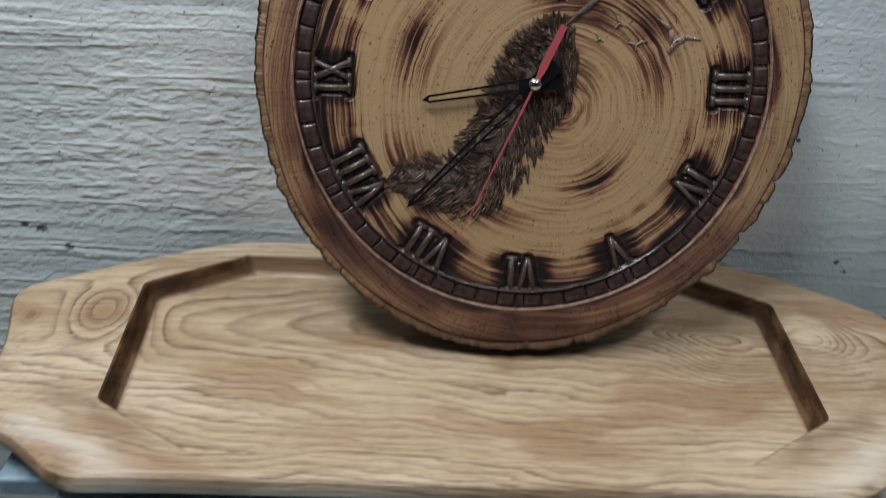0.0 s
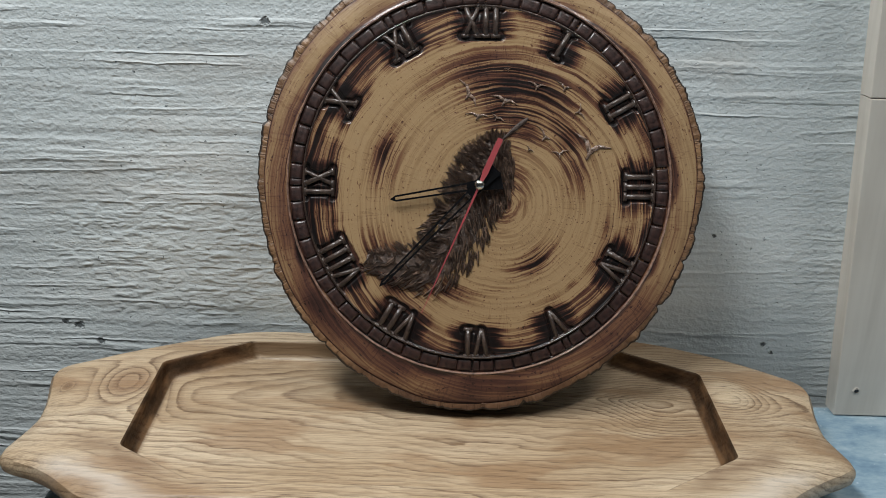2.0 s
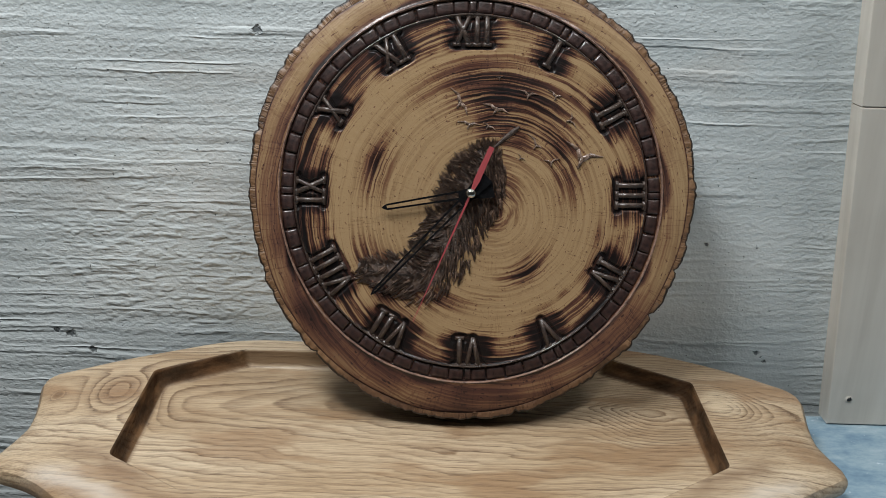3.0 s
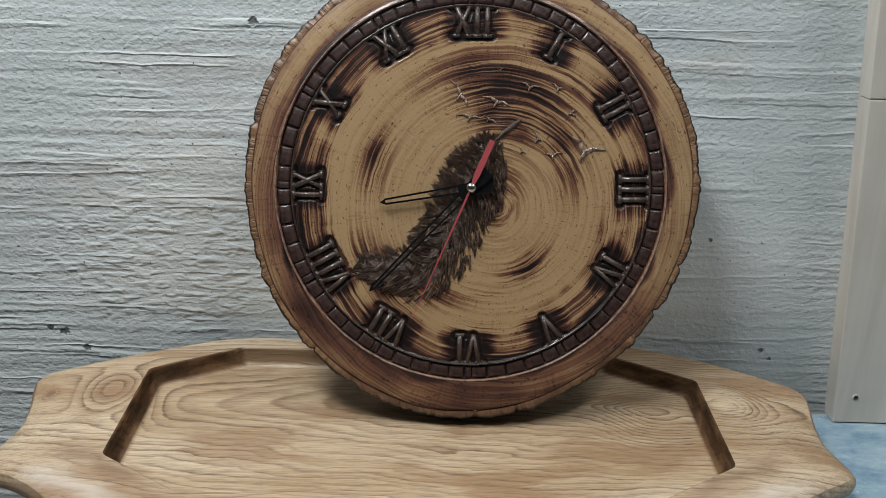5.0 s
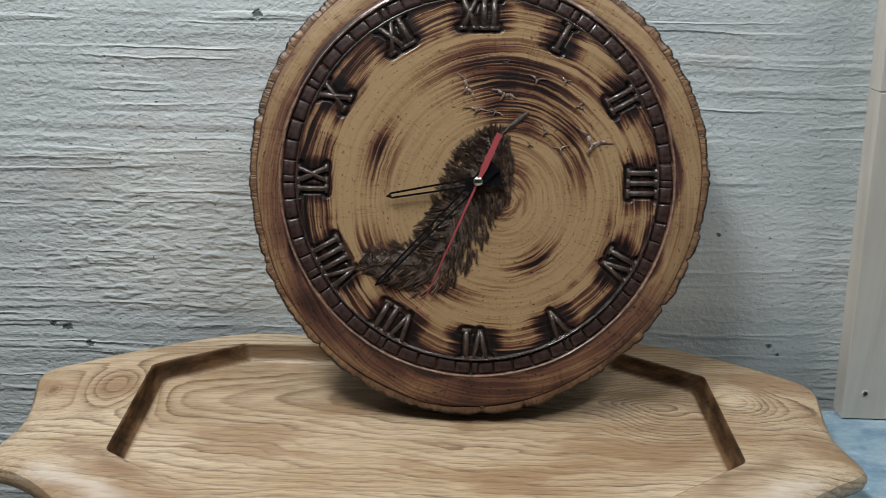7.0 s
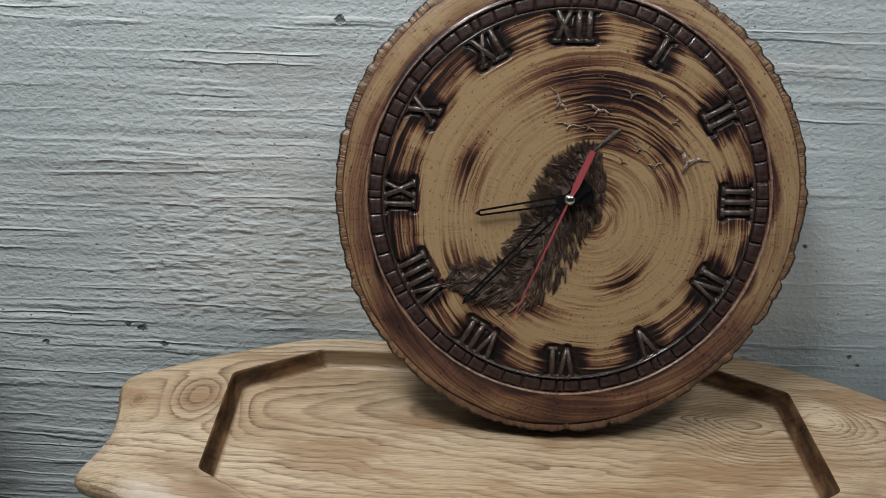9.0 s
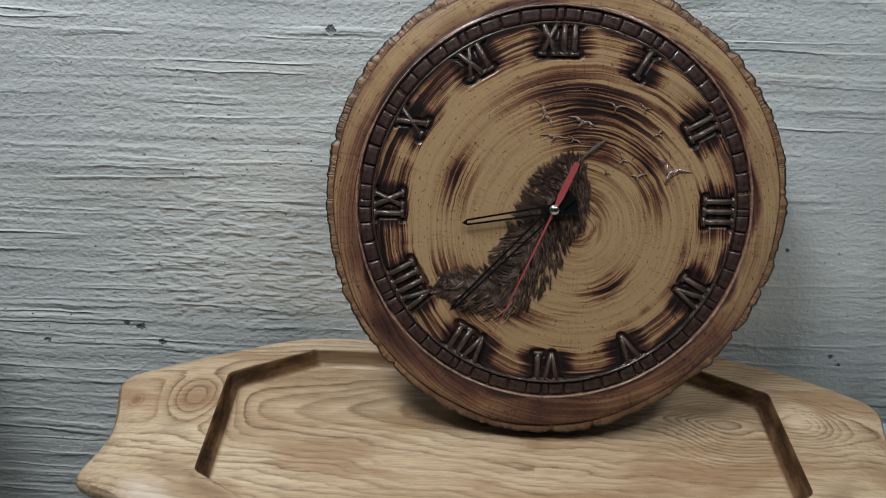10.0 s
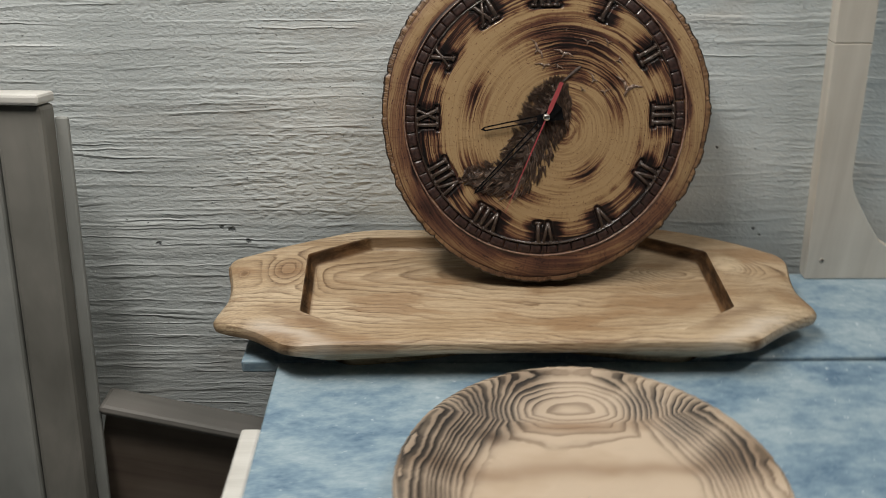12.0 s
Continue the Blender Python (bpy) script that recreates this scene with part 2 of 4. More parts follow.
def dial_wood():
    n = Nodes("scorched_varnished_wood")
    p = n.coord()
    burn = n.add("ShaderNodeAttribute", attribute_name="burn").outputs["Fac"]
    x, y, z = n.sep(p)
    w = n.noise(p, 28, 2)
    dx = n.math("SUBTRACT", x, 0.018)
    dy = n.math("SUBTRACT", y, -0.014)
    r = n.math("SQRT", n.math("ADD", n.math("MULTIPLY", dx, dx), n.math("MULTIPLY", dy, dy)))
    r = n.math("ADD", r, n.math("MULTIPLY", n.math("SUBTRACT", w, 0.5), 0.0045))
    r = n.math("ADD", r, n.math("MULTIPLY", n.math("SUBTRACT", n.noise(p, 110, 3), 0.5), 0.0010))
    cx = n.math("DIVIDE", dx, n.math("MAXIMUM", r, 0.001))
    cy = n.math("DIVIDE", dy, n.math("MAXIMUM", r, 0.001))

    def polar(turn, out):
        return n.comb(n.math("MULTIPLY", cx, turn), n.math("MULTIPLY", cy, turn), n.math("MULTIPLY", r, out))

    line = n.noise(polar(0.8, 520.0), 1.0, 3, 0.65)
    ray = n.noise(polar(22.0, 14.0), 1.0, 2, 0.6)
    check = n.grey(n.math("ABSOLUTE", n.math("SUBTRACT", ray, 0.5)), 0.0, 0.020, 1.0, 0.0)
    check = n.math("MULTIPLY", check, n.grey(n.noise(p, 45, 2), 0.36, 0.56))
    fleck = n.grey(n.noise(polar(30.0, 620.0), 1.0, 2), 0.64, 0.70)
    sharp = n.grey(line, 0.41, 0.59)
    rc = n.math("SQRT", n.math("ADD", n.math("MULTIPLY", x, x), n.math("MULTIPLY", y, y)))
    band = n.grey(rc, 0.1385, 0.1415, 1.0, 0.14)
    amp = n.math("MULTIPLY", n.math("MULTIPLY", burn, n.math("SUBTRACT", 1.0, n.math("MULTIPLY", burn, 0.75))), 2.0)
    amp = n.math("ADD", 0.13, n.math("MULTIPLY", amp, band))
    b = n.math("ADD", burn, n.math("MULTIPLY", n.math("SUBTRACT", sharp, 0.5), amp))
    mottle = n.math("MULTIPLY", n.math("SUBTRACT", n.noise(polar(7.0, 110.0), 1.0, 4, 0.65), 0.5), n.grey(rc, 0.138, 0.142, 0.0, 0.20))
    b = n.math("ADD", b, mottle)
    b = n.math("ADD", b, n.math("MULTIPLY", check, 0.14))
    b = n.math("ADD", b, n.math("MULTIPLY", fleck, 0.34))
    b = n.math("ADD", b, n.math("MULTIPLY", n.math("SUBTRACT", n.noise(p, 14, 4), 0.5), 0.22))
    col = n.ramp(b, [(0.0, (0.365, 0.245, 0.130)), (0.13, (0.290, 0.184, 0.094)), (0.32, (0.172, 0.084, 0.046)), (0.52, (0.082, 0.034, 0.024)), (0.75, (0.024, 0.012, 0.010)), (1.0, (0.008, 0.006, 0.006))])
    h = n.math("ADD", n.math("MULTIPLY", line, 0.35), n.math("MULTIPLY", n.noise(p, 150, 3), 0.65))
    return n.done(col, n.math("ADD", n.grey(n.noise(p, 60, 3), 0.3, 0.7, 0.28, 0.42), n.grey(rc, 0.138, 0.143, 0.0, 0.14)), n.bump(h, 0.42, 0.0018), coat=n.math("MULTIPLY", n.grey(rc, 0.138, 0.143, 0.8, 0.25), n.grey(burn, 0.3, 0.9, 1.0, 0.35)), coat_rough=0.11, spec=0.35)


def bark():
    n = Nodes("raw_bark_edge")
    p = n.coord()
    a = n.noise(p, 90, 5, 0.65)
    b = n.noise(p, 26, 3)
    col = n.ramp(n.math("ADD", n.math("MULTIPLY", a, 0.5), n.math("MULTIPLY", b, 0.5)), [(0.34, (0.085, 0.042, 0.021)), (0.50, (0.205, 0.110, 0.053)), (0.66, (0.350, 0.205, 0.105))])
    x, y, z = n.sep(p)
    ang = n.math("ARCTAN2", y, x)
    crack = n.noise(n.comb(n.math("MULTIPLY", ang, 15.0), n.math("MULTIPLY", z, 60.0), 0.0), 1.0, 3, 0.6)
    crack = n.grey(n.math("ABSOLUTE", n.math("SUBTRACT", crack, 0.5)), 0.0, 0.022, 1.0, 0.0)
    col = n.mix(n.math("MULTIPLY", crack, 0.32), col, (0.03, 0.016, 0.009))
    # fine saw marks run outwards over the cut bevel
    saw = n.noise(n.comb(n.math("MULTIPLY", ang, 95.0), n.math("MULTIPLY", z, 20.0), b), 1.0, 2, 0.5)
    col = n.mix(n.grey(saw, 0.48, 0.70, 0.0, 0.20), col, (0.055, 0.028, 0.015))
    # the foot of the slice turns a deeper red-brown
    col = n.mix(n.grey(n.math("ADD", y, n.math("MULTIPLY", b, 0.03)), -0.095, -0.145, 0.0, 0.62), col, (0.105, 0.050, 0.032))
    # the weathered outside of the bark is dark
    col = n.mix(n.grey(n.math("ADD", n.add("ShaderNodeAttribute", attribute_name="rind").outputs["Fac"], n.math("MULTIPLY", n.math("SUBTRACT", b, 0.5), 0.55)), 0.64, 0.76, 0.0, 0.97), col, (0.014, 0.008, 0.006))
    h = n.math("SUBTRACT", n.math("ADD", a, n.math("MULTIPLY", saw, 0.15)), n.math("MULTIPLY", crack, 0.3))
    return n.done(col, 0.5, n.bump(h, 0.7, 0.0022), coat=0.2, coat_rough=0.3)


def charred(name="charred_wood", light=0.0, vary=False, coat=0.9, coat_rough=0.10, base_rough=0.2, relief=0.7, red=1.0):
    n = Nodes(name)
    p = n.coord()
    a = n.noise(p, 240, 4, 0.6)
    if vary:
        island = n.add("ShaderNodeNewGeometry").outputs["Random Per Island"]
        a = n.math("ADD", n.math("MULTIPLY", a, 0.5), n.math("MULTIPLY", n.math("POWER", island, 1.6), 0.55))
    col = n.ramp(a, [(0.3, ((0.022 + light * 0.6) * red, 0.015 + light * 0.42, 0.013 + light * 0.34)), (0.7, ((0.088 + light * 2.4) * red, 0.055 + light * 1.6, 0.040 + light * 1.15))])
    return n.done(col, n.grey(a, 0.3, 0.7, base_rough, base_rough + 0.2), n.bump(n.math("ADD", a, n.noise(p, 620, 2)), relief, 0.0016), coat=n.grey(a, 0.35, 0.65, coat * 0.3, coat), coat_rough=coat_rough)


def gloss(name, colour, rough, metal=0.0):
    n = Nodes(name)
    a = n.noise(n.coord(), 300, 3)
    return n.done(n.mix(n.grey(a, 0.3, 0.7, 0, 0.25), colour, tuple(c * 0.7 for c in colour)), rough, metal=metal)


def blue_paint():
    n = Nodes("worn_blue_paint")
    p = n.coord()
    a = n.noise(n.mapping(p, (9, 16, 9)), 1.0, 5, 0.62)
    b = n.noise(n.mapping(p, (40, 90, 40)), 1.0, 4, 0.65)
    c = n.noise(n.mapping(p, (110, 170, 110), (3, 1, 0)), 1.0, 4, 0.7)
    s = n.math("ADD", n.math("ADD", n.math("MULTIPLY", a, 0.56), n.math("MULTIPLY", b, 0.26)), n.math("MULTIPLY", c, 0.18))
    col = n.ramp(s, [(0.37, (0.080, 0.155, 0.245)), (0.47, (0.190, 0.295, 0.385)), (0.54, (0.285, 0.39, 0.46)), (0.63, (0.39, 0.49, 0.55))])
    spots = n.grey(n.noise(p, 130, 3, 0.6), 0.66, 0.73)
    col = n.mix(n.math("MULTIPLY", spots, 0.7), col, (0.66, 0.74, 0.79))
    return n.done(col, 0.5, n.bump(b, 0.35, 0.0015))


def plain_wood(name, dark, mid, pale, rough=0.55, scale=(3, 40, 40), turn=(0, 0, 0)):
    n = Nodes(name)
    p = n.mapping(n.coord(), (1, 1, 1), (0, 0, 0), turn)
    a = n.noise(n.mapping(p, scale), 1.0, 5, 0.6, 0.6)
    b = n.noise(p, 9, 3)
    col = n.ramp(n.math("ADD", n.math("MULTIPLY", a, 0.6), n.math("MULTIPLY", b, 0.4)), [(0.33, dark), (0.5, mid), (0.68, pale)])
    return n.done(col, rough, n.bump(a, 0.3, 0.001))


def zebra_wood():
    n = Nodes("fired_brushed_pine")
    p = n.coord()
    x, y, z = n.sep(p)
    wob = n.noise(n.mapping(p, (13, 18, 10)), 1.0, 2, 0.45)
    wob2 = n.noise(n.mapping(p, (60, 90, 40)), 1.0, 3)
    # growth layers that bend up with the back of the hollow and are cut across at its flanks
    bend = n.math("MULTIPLY", n.math("MAXIMUM", n.math("SUBTRACT", n.math("ABSOLUTE", y), 0.084), 0.0), -0.29)
    d = n.math("ADD", z, bend)
    d = n.math("ADD", d, n.math("MULTIPLY", n.math("SUBTRACT", wob, 0.5), 0.0042))
    d = n.math("ADD", d, n.math("MULTIPLY", n.math("SUBTRACT", wob2, 0.5), 0.0007))
    hx = n.math("DIVIDE", n.math("SUBTRACT", x, -0.003), 0.074)
    hy = n.math("DIVIDE", n.math("SUBTRACT", y, 0.100), 0.027)
    hill = n.math("ADD", n.math("POWER", n.math("ABSOLUTE", hx), 3.0), n.math("MULTIPLY", hy, hy))
    d = n.math("ADD", d, n.math("MULTIPLY", n.math("POWER", 2.718, n.math("MULTIPLY", hill, -1.0)), -0.0075))
    d = n.math("ADD", d, n.math("MULTIPLY", n.noise(n.comb(n.math("MULTIPLY", d, 330.0), 0.0, 0.0), 1.0, 2), 0.0022))
    ph = n.math("FRACT", n.math("MULTIPLY", d, 700.0))
    line = n.ramp(ph, [(0.0, (0.05, 0.05, 0.05)), (0.08, (0.0, 0.0, 0.0)), (0.46, (0.05, 0.05, 0.05)), (0.74, (0.45, 0.45, 0.45)), (0.88, (1, 1, 1)), (0.97, (0.8, 0.8, 0.8))])
    rad = n.math("SQRT", n.math("ADD", n.math("MULTIPLY", x, x), n.math("MULTIPLY", y, y)))
    scorch = n.noise(n.mapping(p, (12, 20, 12), (4, 1, 0)), 1.0, 3)
    edge = n.grey(rad, 0.072, 0.094, 0.0, 1.0)
    edge = n.math("MULTIPLY", edge, n.grey(rad, 0.136, 0.148, 1.0, 0.65))
    flame = n.grey(scorch, 0.50, 0.66, 0.0, 0.35)
    for fx, fy, fr, strength in ((-0.045, 0.126, 0.026, 1.0), (-0.076, 0.094, 0.033, 1.0), (-0.102, 0.070, 0.033, 1.0), (-0.118, 0.036, 0.034, 0.95), (-0.126, -0.01, 0.03, 0.8), (0.042, 0.130, 0.018, 0.7), (0.062, 0.100, 0.020, 0.75), (0.094, 0.078, 0.026, 0.8), (0.118, 0.034, 0.030, 0.75), (0.0, -0.115, 0.04, 0.7)):
        dx = n.math("SUBTRACT", x, fx)
        dy = n.math("SUBTRACT", y, fy)
        g = n.math("ADD", n.math("MULTIPLY", dx, dx), n.math("MULTIPLY", dy, dy))
        flame = n.math("MAXIMUM", flame, n.math("MULTIPLY", n.math("POWER", 2.718, n.math("DIVIDE", g, -fr * fr)), strength))
    char = n.math("MULTIPLY", edge, flame)
    thick = n.ramp(ph, [(0.0, (0.3, 0.3, 0.3)), (0.10, (0.0, 0.0, 0.0)), (0.34, (0.05, 0.05, 0.05)), (0.52, (0.9, 0.9, 0.9)), (0.90, (1, 1, 1))])
    line = n.add("ShaderNodeRGBToBW", ins={0: n.mix(char, line, thick)}).outputs[0]
    base = n.mix(n.grey(scorch, 0.48, 0.70, 0, 0.6), (0.56, 0.450, 0.345), (0.38, 0.262, 0.165))
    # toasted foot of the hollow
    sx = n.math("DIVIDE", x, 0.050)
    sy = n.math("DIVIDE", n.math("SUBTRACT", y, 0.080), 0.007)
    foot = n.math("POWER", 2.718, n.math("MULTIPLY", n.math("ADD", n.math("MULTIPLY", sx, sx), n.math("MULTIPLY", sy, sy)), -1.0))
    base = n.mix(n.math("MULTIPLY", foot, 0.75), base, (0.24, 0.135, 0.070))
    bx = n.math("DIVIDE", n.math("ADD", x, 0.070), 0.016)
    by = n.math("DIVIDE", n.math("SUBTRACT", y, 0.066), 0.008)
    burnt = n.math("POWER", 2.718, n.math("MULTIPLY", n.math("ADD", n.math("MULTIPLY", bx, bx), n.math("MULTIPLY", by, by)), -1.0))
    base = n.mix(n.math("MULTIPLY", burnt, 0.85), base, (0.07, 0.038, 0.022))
    stripe = n.math("DIVIDE", n.math("ADD", n.math("ADD", y, -0.030), n.math("MULTIPLY", n.math("SUBTRACT", wob, 0.5), 0.05)), 0.012)
    stripe = n.math("POWER", 2.718, n.math("MULTIPLY", n.math("MULTIPLY", stripe, stripe), -1.0))
    base = n.mix(n.math("MULTIPLY", stripe, 0.55), base, (0.25, 0.15, 0.085))
    base = n.mix(n.math("MULTIPLY", char, 0.66), base, (0.085, 0.050, 0.032))
    ink = n.mix(n.grey(char, 0.0, 0.5), (0.120, 0.066, 0.036), (0.009, 0.006, 0.005))
    hollow = n.math("MAXIMUM", n.grey(rad, 0.078, 0.092, 0.06, 1.0), n.grey(y, 0.050, 0.058))
    col = n.mix(n.math("MULTIPLY", line, n.math("MULTIPLY", hollow, n.grey(char, 0.0, 0.5, 0.55, 1.0))), base, ink)
    return n.done(col, 0.42, n.bump(n.math("SUBTRACT", 1.0, line), 0.5, 0.001), coat=0.15, coat_rough=0.3)


PLASTER, ASH, DIAL, BARK = plaster(), tray_wood(), dial_wood(), bark()
CHAR, CHAR_PALE = charred("charred_wood", -0.002, False, 0.8, 0.10, 0.34, 0.4), charred("charred_feather_wood", 0.070, True, 0.85, 0.14, 0.34)
QUILL, BEAD, BLOCK = charred("dark_quill_wood", 0.0, False, 0.1, 0.3, 0.6), charred("varnished_bead_wood", -0.01, False, 1.0, 0.06, 0.25, 0.3), charred("scorched_block_wood", -0.021, False, 0.80, 0.10, 0.40, 0.22, 1.40)
# the outer bead's pale tone holds its rubbed crest and its painted highlight
PALE_RELIEF, PALED_BEAD = charred("rubbed_relief", 0.10), charred("paled_bead_wood", 0.110, False, 1.0, 0.08, 0.28, 0.5, 1.1)
BLACK, RED, STEEL = gloss("black_paint", (0.006, 0.006, 0.007), 0.26), gloss("red_paint", (0.36, 0.060, 0.068), 0.45), gloss("polished_nickel", (0.75, 0.73, 0.68), 0.18, 1.0)
BLUE = blue_paint()
WHITE_WOOD = plain_wood("whitewashed_wood", (0.46, 0.45, 0.42), (0.62, 0.61, 0.58), (0.72, 0.71, 0.68))
BOARD = plain_wood("pale_plywood", (0.52, 0.478, 0.418), (0.63, 0.588, 0.522), (0.70, 0.66, 0.59), 0.5, (40, 40, 3))
GREY_WOOD = plain_wood("weathered_grey_wood", (0.20, 0.21, 0.20), (0.27, 0.28, 0.27), (0.34, 0.345, 0.325), 0.6, (16, 16, 4))
BROWN = plain_wood("dull_brown_board", (0.10, 0.075, 0.06), (0.16, 0.125, 0.10), (0.22, 0.18, 0.15))
GREY_EDGE = plain_wood("dusty_board_edge", (0.09, 0.085, 0.078), (0.125, 0.12, 0.11), (0.16, 0.15, 0.14))
# grey wood again, with the shade of the post's right face in its colour
SHADED_GREY_WOOD = plain_wood("shaded_grey_wood", (0.13, 0.128, 0.115), (0.19, 0.187, 0.170), (0.27, 0.258, 0.235), 0.6, (14, 14, 4))
CONCRETE = plain_wood("dusty_concrete", (0.13, 0.13, 0.125), (0.19, 0.19, 0.18), (0.25, 0.25, 0.24), 0.8, (6, 6, 6))
ROOM = plain_wood("dull_wall_paint", (0.16, 0.165, 0.165), (0.20, 0.205, 0.205), (0.24, 0.245, 0.245), 0.8, (2, 2, 2))
ZEBRA = zebra_wood()


# ---- mesh helpers ----
def mesh_ob(name, verts, faces, material, parent=None, label="", smooth=False):
    me = bpy.data.meshes.new(name)
    me.from_pydata([tuple(v) for v in verts], [], faces)
    me.materials.append(material)
    if smooth:
        me.polygons.foreach_set("use_smooth", [True] * len(me.polygons))
    me.update()
    ob = new(name, me)
    if parent:
        ob.parent = parent
    if label:
        tagged(ob, label)
    return ob


def part(name, bm, material, parent=None, label="", smooth=False):
    bmesh.ops.recalc_face_normals(bm, faces=bm.faces)
    me = bpy.data.meshes.new(name)
    bm.to_mesh(me)
    bm.free()
    me.materials.append(material)
    if smooth:
        me.polygons.foreach_set("use_smooth", [True] * len(me.polygons))
    ob = new(name, me)
    if parent:
        ob.parent = parent
    if label:
        tagged(ob, label)
    return ob


def box(x0, x1, y0, y1, z0, z1, bevel=0.0, segments=2, bm=None):
    bm = bm or bmesh.new()
    m = Matrix.Translation(((x0 + x1) / 2, (y0 + y1) / 2, (z0 + z1) / 2)) @ Matrix.Diagonal((x1 - x0, y1 - y0, z1 - z0, 1))
    made = bmesh.ops.create_cube(bm, size=1.0, matrix=m)
    if bevel:
        edges = {e for v in made["verts"] for e in v.link_edges}
        bmesh.ops.bevel(bm, geom=list(edges), offset=bevel, segments=segments, affect="EDGES", profile=0.5)
    return bm


def extrude_outline(points, y0, y1, bevel=0.0):
    """A plate with the outline points (x, z), from y0 to y1."""
    bm = bmesh.new()
    f = bm.faces.new([bm.verts.new((x, y0, z)) for x, z in points])
    made = bmesh.ops.extrude_face_region(bm, geom=[f])
    bmesh.ops.translate(bm, verts=[g for g in made["geom"] if isinstance(g, bmesh.types.BMVert)], vec=(0, y1 - y0, 0))
    if bevel:
        bmesh.ops.bevel(bm, geom=[e for e in bm.edges if abs(e.verts[0].co.y - e.verts[1].co.y) < 1e-6], offset=bevel, segments=2, affect="EDGES", profile=0.5)
    return bm


# ---- the room ----
WALL_Y = 0.548
FLOOR_Z = -0.76
tagged(part("wall_north", box(-1.9, 2.2, WALL_Y, WALL_Y + 0.15, FLOOR_Z, 1.9), PLASTER), "rough grey-white painted plaster wall with horizontal brush ridges", "wall", kind="structure")
tagged(part("wall_south", box(-1.9, 2.2, -3.15, -3.0, FLOOR_Z, 1.9), ROOM), "plain dull painted workshop wall", "wall", kind="structure")
tagged(part("wall_west", box(-2.05, -1.9, -3.15, WALL_Y + 0.15, FLOOR_Z, 1.9), ROOM), "plain dull painted workshop wall", "wall", kind="structure")
tagged(part("wall_east", box(2.2, 2.35, -3.15, WALL_Y + 0.15, FLOOR_Z, 1.9), ROOM), "plain dull painted workshop wall", "wall", kind="structure")
tagged(part("ceiling", box(-2.05, 2.35, -3.15, WALL_Y + 0.15, 1.9, 2.0), ROOM), "plain dull painted ceiling", "ceiling", kind="structure")
tagged(part("floor", box(-2.05, 2.35, -3.15, WALL_Y + 0.15, FLOOR_Z - 0.1, FLOOR_Z), CONCRETE), "dusty grey concrete floor", "floor", kind="structure")

# ---- the table ----
table = tagged(new("table"), "worn blue-painted plank table with a whitewashed apron", "table")
table.matrix_world = pose(-0.2172, 0.3375, 0, 0, 0, 0.55)
# local x runs along the joint between the planks, local y to the wall
front = box(0.0, 1.3, -0.62, -0.0012, -0.024, 0, 0.002)
for v in front.verts:
    if v.co.x > 1.0 and v.co.y > -0.1:
        v.co.y -= 0.010
part("plank", front, BLUE, table, "blue-painted front plank")
part("plank", box(-0.036, 1.3, 0.0008, 0.165, -0.013, 0, 0.002), BLUE, table, "blue-painted back plank")
part("apron", box(-0.0185, -0.0005, -0.62, -0.090, -0.10, -0.006, 0.003), WHITE_WOOD, table, "whitewashed side strip")
for lx, ly in ((0.03, -0.58), (0.03, 0.10), (1.22, -0.58), (1.22, 0.08)):
    part("leg", box(lx, lx + 0.05, ly, ly + 0.05, FLOOR_Z, -0.024, 0.003), GREY_WOOD, table)


# ---- the tray ----
def ray_polygon(poly, a):
    """Distance from the origin to the closed polygon along the angle a."""
    d = Vector((math.cos(a), math.sin(a)))
    best = 0.0
    for i in range(len(poly)):
        p, q = Vector(poly[i]), Vector(poly[(i + 1) % len(poly)])
        e = q - p
        den = d.x * e.y - d.y * e.x
        if abs(den) < 1e-12:
            continue
        s = (p.x * e.y - p.y * e.x) / den
        u = (p.x * d.y - p.y * d.x) / den
        if s > 0 and -1e-9 <= u <= 1 + 1e-9:
            best = max(best, s)
    return best


def rounded(poly, r, steps=5):
    """The polygon with its corners rounded; a third number in a corner is a radius of its own."""
    out = []
    n = len(poly)
    for i in range(n):
        p, c, q = Vector(poly[i - 1][:2]), Vector(poly[i][:2]), Vector(poly[(i + 1) % n][:2])
        own = poly[i][2] if len(poly[i]) > 2 else r
        k = min(own, (p - c).length * 0.48, (q - c).length * 0.48)
        a, b = c + (p - c).normalized() * k, c + (q - c).normalized() * k
        for j in range(steps + 1):
            t = j / steps
            out.append(tuple((1 - t) ** 2 * a + 2 * t * (1 - t) * c + t * t * b))
    return out


